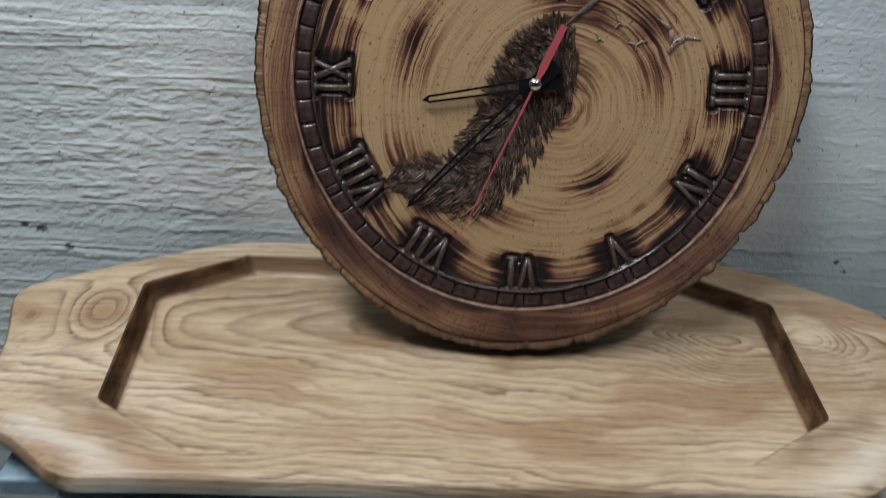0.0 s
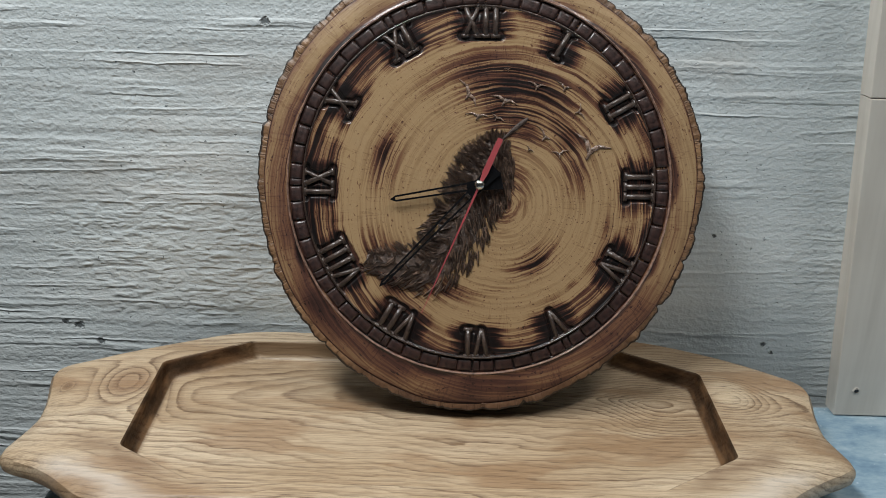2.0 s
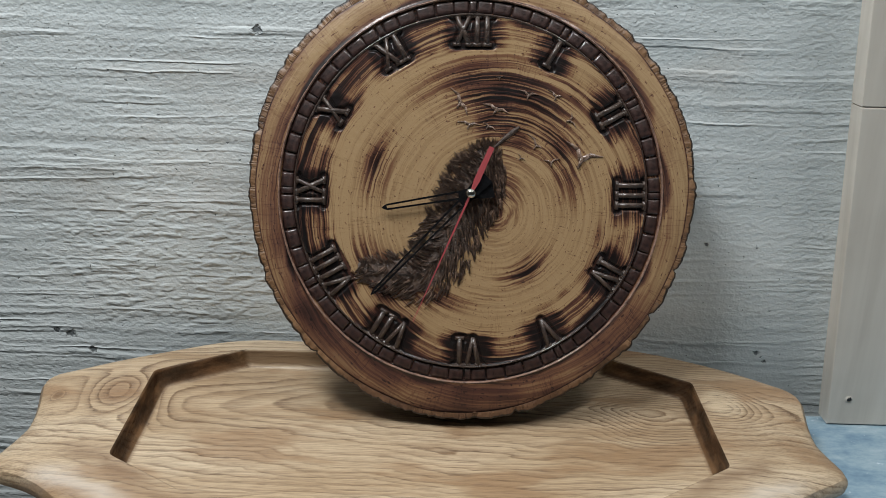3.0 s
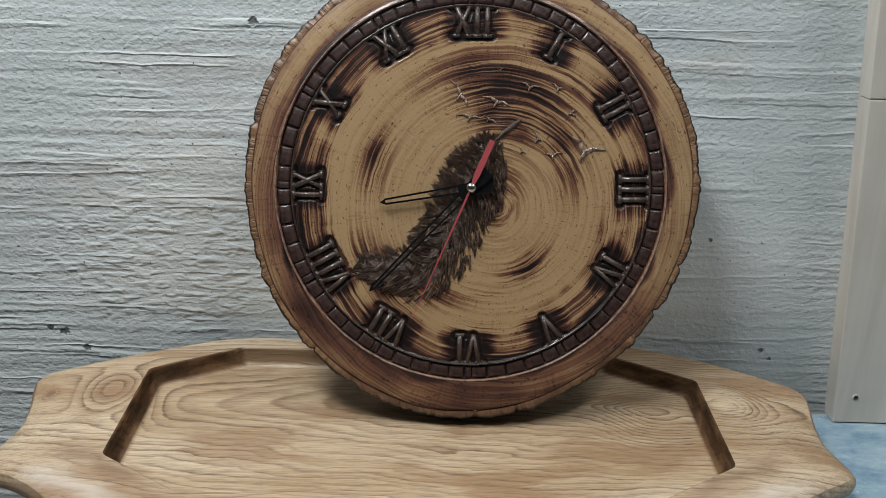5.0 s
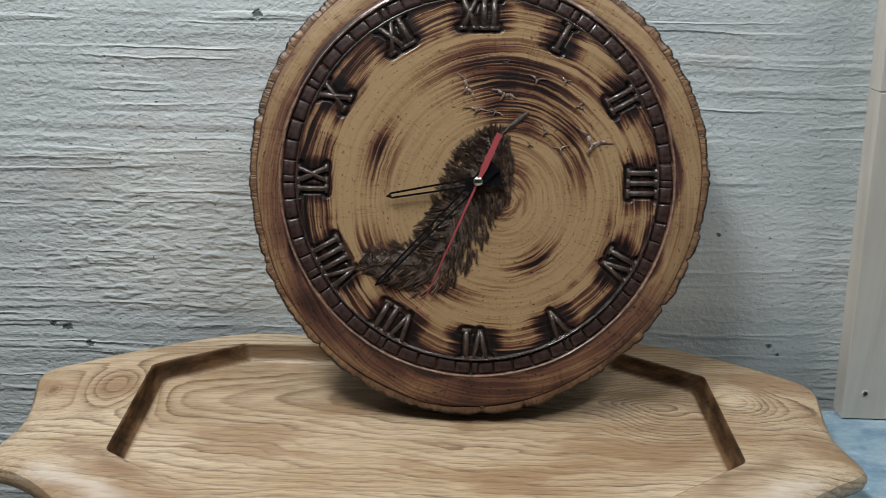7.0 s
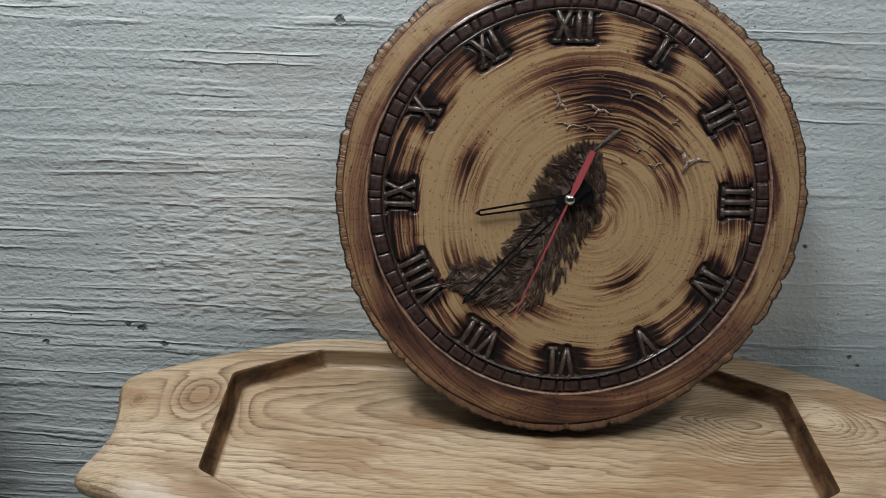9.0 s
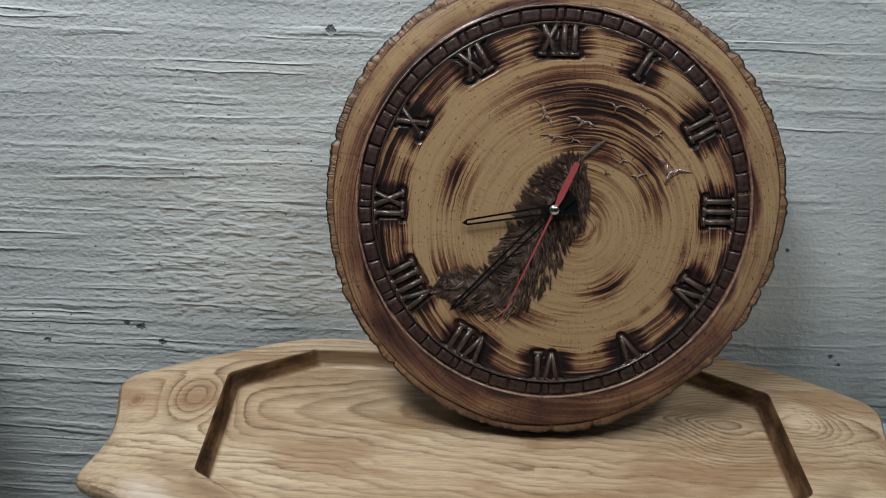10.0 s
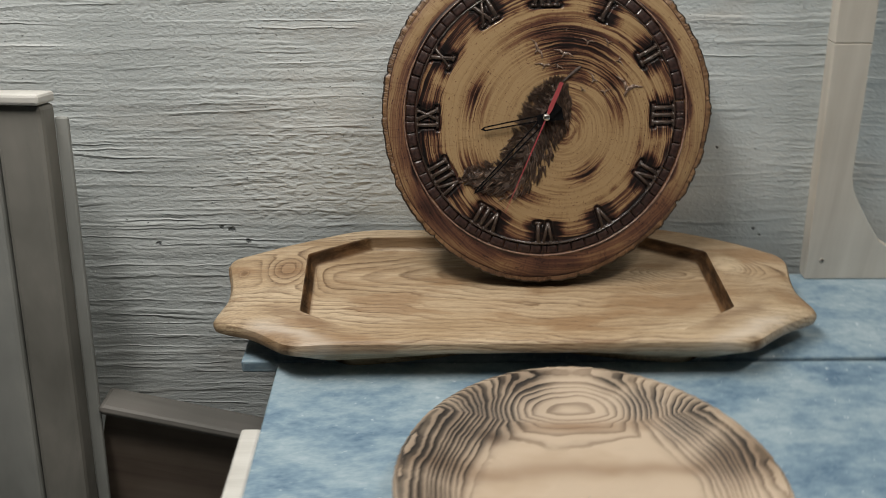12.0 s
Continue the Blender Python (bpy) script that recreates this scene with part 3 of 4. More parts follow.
def build_tray():
    inner = rounded([(-0.2060, -0.0575), (-0.148, -0.0950), (0.148, -0.0950), (0.2065, -0.0565), (0.2115, 0.0575), (0.149, 0.0975), (-0.149, 0.0975), (-0.2125, 0.0580)], 0.004)
    # grips with hollowed ends, front corners cut off, back corners gently bowed
    outer = rounded([(-0.2125, -0.1135, 0.016), (0.2105, -0.1135, 0.016), (0.254, -0.0745, 0.030), (0.2965, -0.0490, 0.010), (0.2870, -0.003), (0.2985, 0.0530, 0.016), (0.250, 0.0870, 0.040),
                     (0.180, 0.1190), (-0.158, 0.1200), (-0.230, 0.0905, 0.040), (-0.3000, 0.0535, 0.016), (-0.2830, -0.006), (-0.2945, -0.0565, 0.010), (-0.254, -0.0755, 0.030)], 0.034, 8)
    count = 1080
    angles = [2 * math.pi * i / count for i in range(count)]
    ri = np.array([ray_polygon(inner, a) for a in angles])
    ro = np.array([ray_polygon(outer, a) for a in angles])
    ca, sa = np.cos(angles), np.sin(angles)
    top, floor_z, edge = 0.044, 0.0288, 0.034
    width = ro - ri
    # the rim stays high along the straight sides and falls towards the grips
    fall = np.clip((np.abs(ro * ca) - 0.185) / 0.095, 0, 1) ** 1.2
    fall = fall * (1 - 0.8 * np.clip((ro * sa + 0.01) / 0.05, 0, 1))
    ripple = np.array([0.0010 * noise.noise((4 * math.cos(a), 4 * math.sin(a), 0.3)) for a in angles])
    cove = 0.70
    rings = []
    for k in np.linspace(0.02, 1.0, 26):
        rings.append(((ri - 0.0120 * cove) * k, np.full(count, floor_z)))
    for inset, rise in ((0.0092, 0.0003), (0.0070, 0.0010), (0.0050, 0.0022), (0.0032, 0.0042), (0.0017, 0.0070), (0.0008, 0.0096)):
        rings.append((ri - inset * cove, np.full(count, floor_z + rise)))
    rings.append((ri - 0.0002, np.full(count, top - 0.0022)))
    rings.append((ri + 0.0004, np.full(count, top - 0.0007)))
    rings.append((ri + 0.0014, np.full(count, top)))
    for k in np.linspace(0.12, 0.96, 16):
        drop = (top - edge) * fall * k ** 1.5
        round_off = 0.0035 * max(0, (k - 0.76) / 0.24) ** 2
        rings.append((ri + width * k, top - drop - round_off + ripple * k))
    e = top - (top - edge) * fall + ripple
    rings.append((ro - 0.0003, e - 0.0060))
    rings.append((ro, e - 0.0085))
    rings.append((ro - 0.0010, e - 0.0125))
    rings.append((ro - 0.0060, e - 0.0150))
    rings.append((ro - 0.0300, np.full(count, 0.0155)))
    rings.append((ro - 0.0560, np.full(count, 0.0150)))
    rings.append((ro - 0.0580, np.full(count, 0.0)))
    verts = [(0, 0, floor_z)]
    for r, z in rings:
        verts += list(zip(r * ca, r * sa, z))
    verts.append((0, 0, 0.0))
    faces = [(0, 1 + i, 1 + (i + 1) % count) for i in range(count)]
    for j in range(len(rings) - 1):
        a, b = 1 + j * count, 1 + (j + 1) * count
        faces += [(a + i, b + i, b + (i + 1) % count, a + (i + 1) % count) for i in range(count)]
    last, end = 1 + (len(rings) - 1) * count, len(verts) - 1
    faces += [(last + (i + 1) % count, last + i, end) for i in range(count)]
    tray = tagged(new("serving_tray"), "pale oiled ash serving tray with octagonal recess on blue table", "tray")
    # the level recess is the first 26 rings, the carved rim all the rest
    cut = count + 25 * count
    for name, chosen in (("recess", faces[:cut]), ("rim", faces[cut:])):
        used = sorted({v for f in chosen for v in f})
        at = {v: k for k, v in enumerate(used)}
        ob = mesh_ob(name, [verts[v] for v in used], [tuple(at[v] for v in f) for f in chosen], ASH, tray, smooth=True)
        ob.data.set_sharp_from_angle(angle=radians(32))
    tray.matrix_world = pose(0.0102, 0.4178, 0, 0, 0, 0.55)
    return tray


build_tray()

# ---- the clock ----
LEAN = 16.0
clock = tagged(new("log_slice_clock"), "varnished log-slice clock with scorched Roman numerals leaning on wall", "clock")
# local x right, y up along the dial, z out of the dial
clock.matrix_world = pose(0.0408, 0.4682, 0.1985, 90 - LEAN, 0, 0.47) @ pose(0, 0, 0, 0, 0, 0.6)
CELL_IN, CELL_OUT = 0.1272, 0.1385
NUM_IN, NUM_OUT = 0.1058, 0.1262
THICK = 0.034
NUMERALS = ["XII", "I", "II", "III", "IV", "V", "VI", "VII", "VIII", "IX", "X", "XI"]
GLYPH = {"I": 0.0072, "V": 0.0125, "X": 0.0130}


def glyph_width(text):
    return sum(GLYPH[c] for c in text)


def clock_outline(a):
    r = 0.1625 + 0.004 * max(0.0, -math.sin(a)) ** 3 + 0.0015 * math.sin(3 * a + 1.0)
    return r + 0.0016 * noise.noise((3 * math.cos(a), 3 * math.sin(a), 2.0))


def smooth_step(x, a, b):
    t = np.clip((x - a) / (b - a), 0, 1)
    return t * t * (3 - 2 * t)


def build_dial():
    na = 1200
    radii = np.unique(np.concatenate([np.linspace(0.001, 0.098, 90), np.linspace(0.098, 0.1268, 66), np.linspace(0.1268, 0.1290, 7), np.linspace(0.1290, 0.1372, 8),
                                      np.linspace(0.1372, 0.1398, 8), np.linspace(0.1398, 0.154, 14)]))
    nr = len(radii)
    ang = np.linspace(0, 2 * np.pi, na, endpoint=False)
    R, A = np.meshgrid(radii, ang, indexing="ij")
    # the outermost rings follow the uneven outline
    out = np.array([clock_outline(a) for a in ang]) - 0.0055
    k = np.clip((R - 0.1398) / (0.154 - 0.1398), 0, 1)
    R = np.where(R > 0.1398, 0.1398 + k * (out[None, :] - 0.1398), R)
    X, Y = R * np.cos(A), R * np.sin(A)
    H = np.zeros_like(R)
    groove = smooth_step(R, CELL_IN, CELL_IN + 0.0012) * (1 - smooth_step(R, CELL_OUT - 0.0012, CELL_OUT))
    H -= 0.0024 * groove
    H += 0.0007 * np.exp(-((R - CELL_IN + 0.0006) / 0.0008) ** 2) + 0.0006 * np.exp(-((R - CELL_OUT - 0.0006) / 0.0008) ** 2)
    H -= 0.0030 * np.clip((R - 0.146) / 0.016, 0, 1) ** 2
    burn = np.zeros_like(R)
    grain = np.array([[noise.noise((0.9 * math.cos(a) * 6, 0.9 * math.sin(a) * 6, 30 * r)) for a in ang[::8]] for r in radii])
    grain = np.repeat(grain, 8, axis=1)
    for s in (1, 2, 3, 4):
        grain = (grain + np.roll(grain, s, axis=1)) / 2
    # scorched ring, lighter to the upper right, darker to the left and the foot
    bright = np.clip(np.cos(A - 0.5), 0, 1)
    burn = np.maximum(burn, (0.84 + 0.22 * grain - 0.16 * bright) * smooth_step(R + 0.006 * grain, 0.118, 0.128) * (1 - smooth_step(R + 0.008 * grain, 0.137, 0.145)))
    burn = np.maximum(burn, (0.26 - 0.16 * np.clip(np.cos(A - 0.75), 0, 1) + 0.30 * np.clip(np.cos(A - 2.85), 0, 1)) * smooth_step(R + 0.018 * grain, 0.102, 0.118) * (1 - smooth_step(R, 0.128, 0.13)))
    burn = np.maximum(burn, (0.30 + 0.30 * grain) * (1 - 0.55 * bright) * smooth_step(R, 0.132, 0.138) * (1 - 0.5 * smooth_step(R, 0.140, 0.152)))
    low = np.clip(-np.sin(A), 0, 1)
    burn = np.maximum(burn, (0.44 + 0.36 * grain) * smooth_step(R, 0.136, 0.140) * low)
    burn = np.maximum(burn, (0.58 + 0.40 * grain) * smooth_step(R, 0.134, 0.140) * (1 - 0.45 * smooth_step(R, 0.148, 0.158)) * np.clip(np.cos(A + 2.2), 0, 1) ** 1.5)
    for i, text in enumerate(NUMERALS):
        t = math.pi / 2 - i * math.pi / 6
        u = X * math.sin(t) - Y * math.cos(t)
        v = X * math.cos(t) + Y * math.sin(t)
        half = glyph_width(text) / 2 + 0.0026
        near = np.full_like(R, 1.0)
        for (px, py), (qx, qy), w0, w1 in strokes_of(text):
            ex, ey = qx - px, qy - py
            f = np.clip(((u - px) * ex + (v - py) * ey) / (ex * ex + ey * ey), 0, 1)
            near = np.minimum(near, np.hypot(u - px - f * ex, v - py - f * ey))
        pocket = (1 - smooth_step(near, 0.0032, 0.0044)) * (1 - smooth_step(R, CELL_IN - 0.001, CELL_IN))
        H -= 0.0020 * pocket
        blob = np.exp(-(np.maximum(np.abs(u) - half * 0.8, 0) / 0.0095) ** 2 - (np.maximum(NUM_IN + 0.003 - v, 0) / 0.0068) ** 2) * (v > 0) * (R < CELL_IN)
        burn = np.maximum(burn, blob * (0.92 + 0.35 * grain))
        burn = np.maximum(burn, pocket * 0.92)
    # scorch blots: centre, half sizes along and across the rings, strength
    for bx, by, along, across, s in ((0.028, 0.070, 0.046, 0.020, 0.80), (0.060, 0.036, 0.030, 0.012, 0.74), (-0.068, 0.016, 0.019, 0.0085, 0.52), (0.040, -0.056, 0.017, 0.0075, 0.54),
                                     (-0.064, -0.064, 0.026, 0.014, 0.75), (-0.030, -0.074, 0.030, 0.008, 0.45), (0.030, 0.050, 0.032, 0.020, 0.68), (0.102, 0.000, 0.020, 0.004, 0.25),
                                     (0.074, 0.072, 0.020, 0.006, 0.35), (0.095, -0.028, 0.014, 0.004, 0.20), (0.0, -0.078, 0.020, 0.003, 0.25)):
        ba, br = math.atan2(by, bx), math.hypot(bx, by)
        da = (A - ba + np.pi) % (2 * np.pi) - np.pi
        g = np.exp(-(da * br / along) ** 2 - ((R - br) / across) ** 2)
        burn = np.maximum(burn, g * s * (1 + 0.5 * grain))
    burn = np.maximum(burn, 0.8 * np.exp(-((X - 0.008) / 0.020) ** 2 - ((Y + 0.0) / 0.022) ** 2))
    burn = np.maximum(burn, 0.75 * smooth_step(R - out[None, :], -0.0016, -0.0002))
    verts = np.stack([X, Y, H], axis=-1).reshape(-1, 3)
    idx = np.arange(nr * na).reshape(nr, na)
    a, b = idx[:-1], idx[1:]
    quads = np.stack([a, b, np.roll(b, -1, axis=1), np.roll(a, -1, axis=1)], axis=-1).reshape(-1, 4)
    me = bpy.data.meshes.new("dial")
    me.vertices.add(len(verts))
    me.vertices.foreach_set("co", verts.ravel())
    me.loops.add(quads.size)
    me.loops.foreach_set("vertex_index", quads.ravel().astype(np.int32))
    me.polygons.add(len(quads))
    me.polygons.foreach_set("loop_start", np.arange(0, quads.size, 4, dtype=np.int32))
    me.polygons.foreach_set("use_smooth", np.ones(len(quads), dtype=bool))
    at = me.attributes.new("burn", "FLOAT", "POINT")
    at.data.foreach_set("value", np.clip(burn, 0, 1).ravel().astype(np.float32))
    me.update(calc_edges=True)
    me.validate()
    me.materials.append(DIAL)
    ob = new("dial", me)
    ob.parent = clock
    return tagged(ob, "varnished wood dial with scorched growth rings")


def build_bark():
    na = 1500
    rows = 22
    verts, faces = [], []
    for i in range(na):
        a = 2 * math.pi * i / na
        r = clock_outline(a)
        for j in range(rows):
            t = j / (rows - 1)
            c, s = math.cos(a), math.sin(a)
            if t < 0.36:
                q = t / 0.36
                rr, zz = r - 0.0056 + 0.0056 * q, -0.0016 - 0.0016 * q * q
            else:
                q = (t - 0.36) / 0.64
                rr, zz = r - 0.003 * q, -0.0032 - (THICK - 0.0032) * q
            k = noise.noise((c * 14, s * 14, zz * 40)) * 0.0016 + noise.noise((c * 40, s * 40, zz * 120 + 7)) * 0.0009 + noise.noise((c * 90, s * 90, zz * 300 + 3)) * 0.0004
            k -= 0.0014 * max(0.0, noise.noise((c * 34, s * 34, 5.0 + zz * 30)) - 0.33) / 0.4 * (1.0 if t > 0.2 else t / 0.2)
            if j == 0:
                k = 0.0
            verts.append(((rr + k) * c, (rr + k) * s, zz + k * 0.5))
    for i in range(na):
        n1 = (i + 1) % na
        for j in range(rows - 1):
            faces.append((i * rows + j, i * rows + j + 1, n1 * rows + j + 1, n1 * rows + j))
    faces.append([i * rows + rows - 1 for i in range(na - 1, -1, -1)])
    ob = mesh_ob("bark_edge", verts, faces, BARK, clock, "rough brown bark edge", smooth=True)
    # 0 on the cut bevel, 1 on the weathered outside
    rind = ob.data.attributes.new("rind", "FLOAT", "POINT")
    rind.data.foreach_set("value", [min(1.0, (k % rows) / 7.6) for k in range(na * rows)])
    return ob


def bar(bm, p, q, w0, w1, z, h):
    """A rounded raised stroke from p to q."""
    p, q = Vector(p), Vector(q)
    d = (q - p).normalized()
    s = Vector((-d.y, d.x))
    rows = []
    for c, w, ext, hh in ((p, w0, -0.0004, 0.0), (p, w0, 0.0003, h), (q, w1, -0.0003, h), (q, w1, 0.0004, 0.0)):
        row = []
        for k, f in ((-0.5, 0.0), (-0.38, 0.86), (0.0, 1.0), (0.38, 0.86), (0.5, 0.0)):
            o = c + d * ext + s * (k * w)
            row.append(bm.verts.new((o.x, o.y, z + hh * f)))
        rows.append(row)
    for a, b in zip(rows, rows[1:]):
        for i in range(4):
            bm.faces.new((a[i], a[i + 1], b[i + 1], b[i]))


def strokes_of(text):
    """The strokes of a numeral, upright: end points and widths."""
    out = []
    y0, y1 = NUM_IN, NUM_OUT
    x = -glyph_width(text) / 2
    for c in text:
        w = GLYPH[c]
        m = x + w / 2
        ends = [m] if c == "I" else [m - w * 0.34, m + w * 0.34]
        half = 0.0030 if c == "I" else 0.0025
        if c == "I":
            out.append(((m, y0), (m, y1), 0.0034, 0.0034))
        elif c == "V":
            out.append(((m, y0), (m - w * 0.36, y1), 0.0028, 0.0034))
            out.append(((m, y0), (m + w * 0.36, y1), 0.0028, 0.0028))
        else:
            out.append(((m + w * 0.36, y0), (m - w * 0.36, y1), 0.0034, 0.0034))
            out.append(((m - w * 0.36, y0), (m + w * 0.36, y1), 0.0026, 0.0026))
        for fx in ends:
            if c != "V":
                out.append(((fx - half, y0 + 0.0003), (fx + half, y0 + 0.0003), 0.0026, 0.0026))
            out.append(((fx - half, y1 - 0.0003), (fx + half, y1 - 0.0003), 0.0026, 0.0026))
        x += w
    return out


def build_numeral(i, text):
    bm = bmesh.new()
    for p, q, w0, w1 in strokes_of(text):
        bar(bm, p, q, w0 * 1.1, w1 * 1.1, -0.0020, 0.0024)
    ob = part("numeral", bm, CHAR, clock, "dark carved Roman numeral", smooth=True)
    ob.matrix_local = pose(0, 0, 0, 0, 0, -30 * i)


def minute_block(span):
    """A pillow-topped block between two minute grooves; span in degrees."""
    bm = bmesh.new()
    half = radians(span) / 2 - 0.0026
    grid = []
    for r, hr in ((CELL_IN + 0.0010, 0.0), (CELL_IN + 0.0016, 0.80), (CELL_IN + 0.0034, 1.0), (CELL_OUT - 0.0034, 1.0), (CELL_OUT - 0.0016, 0.80), (CELL_OUT - 0.0010, 0.0)):
        row = []
        for f, ha in ((-1.0, 0.0), (-0.93, 0.8), (-0.75, 1.0), (0.75, 1.0), (0.93, 0.8), (1.0, 0.0)):
            a = f * half
            row.append(bm.verts.new((r * math.sin(a), r * math.cos(a), -0.0026 + 0.0017 * min(hr, ha) * (0.9 + 0.1 * hr * ha))))
        grid.append(row)
    for a, b in zip(grid, grid[1:]):
        for k in range(5):
            bm.faces.new((a[k], b[k], b[k + 1], a[k + 1]))
    return bm


def build_beads():
    """The two raised beads that edge the minute track."""
    for radius, half, wood, label in ((CELL_IN - 0.0002, 0.0010, BEAD, "glossy dark bead inside the minute track"), (CELL_OUT + 0.0002, 0.0008, PALED_BEAD, "rubbed bead outside the minute track, paled for its highlight")):
        count = 360
        shape = ((-1.0, -0.0008), (-0.6, 0.0006), (0.0, 0.0010), (0.6, 0.0006), (1.0, -0.0012))
        verts, faces = [], []
        for i in range(count):
            a = 2 * math.pi * i / count
            wob = 0.0003 * noise.noise((12 * math.cos(a), 12 * math.sin(a), radius * 90))
            for f, z in shape:
                r = radius + f * half + wob
                verts.append((r * math.cos(a), r * math.sin(a), z + wob * 0.5))
        for i in range(count):
            j = (i + 1) % count
            for k in range(4):
                faces.append((i * 5 + k, i * 5 + k + 1, j * 5 + k + 1, j * 5 + k))
        mesh_ob("track_bead", verts, faces, wood, clock, label, smooth=True)


def build_blocks():
    turns = []
    for k in range(60):
        turns += [k * 6 - 1.1, k * 6 + 1.1] if k % 5 == 0 else [k * 6]
    made = {}
    for a, b in zip(turns, turns[1:] + [turns[0] + 360]):
        span = round(b - a, 1)
        if span in made:
            ob = made[span].copy()
            scene.collection.objects.link(ob)
        else:
            ob = made[span] = part("minute_block", minute_block(span), BLOCK, clock, smooth=True)
        ob.matrix_local = pose(0, 0, random.uniform(-0.0003, 0.0002), 0, 0, -(a + b) / 2 + random.uniform(-0.2, 0.2))


def spline(points, t):
    """A smooth curve through the points, t from 0 to 1."""
    n = len(points) - 1
    f = min(t * n, n - 1e-6)
    i = int(f)
    u = f - i
    p = [Vector(points[max(0, min(n, k))]) for k in (i - 1, i, i + 1, i + 2)]
    return 0.5 * (2 * p[1] + (p[2] - p[0]) * u + (2 * p[0] - 5 * p[1] + 4 * p[2] - p[3]) * u * u + (3 * p[1] - p[0] - 3 * p[2] + p[3]) * u ** 3)


SPINE = [(0.0343, 0.0482), (0.0134, 0.0300), (0.0066, 0.0177), (-0.0004, -0.0007), (-0.0075, -0.0163), (-0.0200, -0.0430), (-0.0400, -0.0590), (-0.0830, -0.0555)]


def feather_half(t):
    """Half width of the feather along its spine."""
    return float(np.interp(t, (0.10, 0.16, 0.29, 0.43, 0.57, 0.71, 0.86, 1.0), (0.004, 0.013, 0.0222, 0.0262, 0.0242, 0.0245, 0.0235, 0.006)))


def build_feather():
    rnd = random.Random(5)
    bm = bmesh.new()

    def at(t):
        c = spline(SPINE, t)
        d = (spline(SPINE, min(1, t + 0.02)) - spline(SPINE, max(0, t - 0.02))).normalized()
        return c, d

    # the carved ground under the barbs
    left, right, mid = [], [], []
    for k in range(41):
        t = 0.13 + 0.86 * k / 40
        c, d = at(t)
        s = Vector((-d.y, d.x)) * feather_half(t) * (0.86 + 0.06 * math.sin(k * 2.3))
        left.append(bm.verts.new((c.x - s.x, c.y - s.y, -0.0004)))
        mid.append(bm.verts.new((c.x, c.y, 0.0008)))
        right.append(bm.verts.new((c.x + s.x, c.y + s.y, -0.0004)))
    for k in range(40):
        bm.faces.new((left[k], mid[k], mid[k + 1], left[k + 1]))
        bm.faces.new((mid[k], right[k], right[k + 1], mid[k + 1]))
    # locks of fine barbs: they sweep up on one side, down on the other, and curl at the tips
    for i in range(820):
        t = 0.115 + 0.875 * rnd.random()
        side = rnd.choice((-1, 1))
        w = feather_half(t)
        f = rnd.random() ** 0.75 if i % 4 else rnd.uniform(0.80, 0.98)
        c, d = at(t)
        out = Vector((-d.y, d.x)) * side
        sweep = rnd.uniform(0.45, 1.4) if side > 0 or t > 0.62 else rnd.uniform(-0.25, 0.45)
        way = (out + d * sweep).normalized()
        length = rnd.uniform(0.0070, 0.0130) * (0.7 + 0.3 * min(1.0, w / 0.02))
        start = c + out * w * f - way * length * 0.62
        bend = d * (rnd.uniform(0.001, 0.005) if side > 0 else rnd.uniform(-0.0065, -0.0010) if t < 0.62 else rnd.uniform(-0.003, 0.002))
        across = Vector((-way.y, way.x))
        top = 0.0008 * (1 - f) + rnd.uniform(0.0002, 0.0013)
        spread = rnd.uniform(0.0010, 0.0024)
        for j in range(rnd.randint(3, 6)):
            off = rnd.uniform(-1, 1) * spread
            reach = length * (1 - 0.35 * abs(off) / spread) * rnd.uniform(0.7, 1.05)
            z = top + rnd.uniform(-0.0005, 0.0004)
            wd = rnd.uniform(0.00022, 0.00052)
            rows = []
            for q, k, zz in ((0.0, 0.3, z - 0.0007), (0.3, 1.0, z), (0.55, 0.95, z + 0.0003), (0.8, 0.6, z), (1.0, 0.06, z - 0.0009)):
                o = start + way * reach * q + bend * q * q + across * off * (1 - 0.7 * q * q)
                n = across * wd * k
                rows.append([bm.verts.new((o.x - n.x, o.y - n.y, zz - 0.0009)), bm.verts.new((o.x, o.y, zz)), bm.verts.new((o.x + n.x, o.y + n.y, zz - 0.0009))])
            for a, b in zip(rows, rows[1:]):
                bm.faces.new((a[0], a[1], b[1], b[0]))
                bm.faces.new((a[1], a[2], b[2], b[1]))
    part("feather", bm, CHAR_PALE, clock, "dark red-brown carved feather relief")
    bm = bmesh.new()
    rows = []
    for k in range(33):
        t = 0.96 * k / 32
        c = spline(SPINE, max(t, 0.0))
        d = (spline(SPINE, min(1, max(t, 0) + 0.03)) - spline(SPINE, max(0, t - 0.0))).normalized()
        half = (0.0008 if k == 0 else 0.0021 if t < 0.08 else 0.0014) * (1 - 0.7 * t)
        s = Vector((-d.y, d.x)) * half
        rows.append([bm.verts.new((c.x + s.x * f, c.y + s.y * f, z)) for f, z in ((-1, -0.0004), (-0.5, 0.0014), (0.5, 0.0014), (1, -0.0004))])
    for a, b in zip(rows, rows[1:]):
        for i in range(3):
            bm.faces.new((a[i], a[i + 1], b[i + 1], b[i]))
    part("quill", bm, QUILL, clock, "dark carved quill", smooth=True)


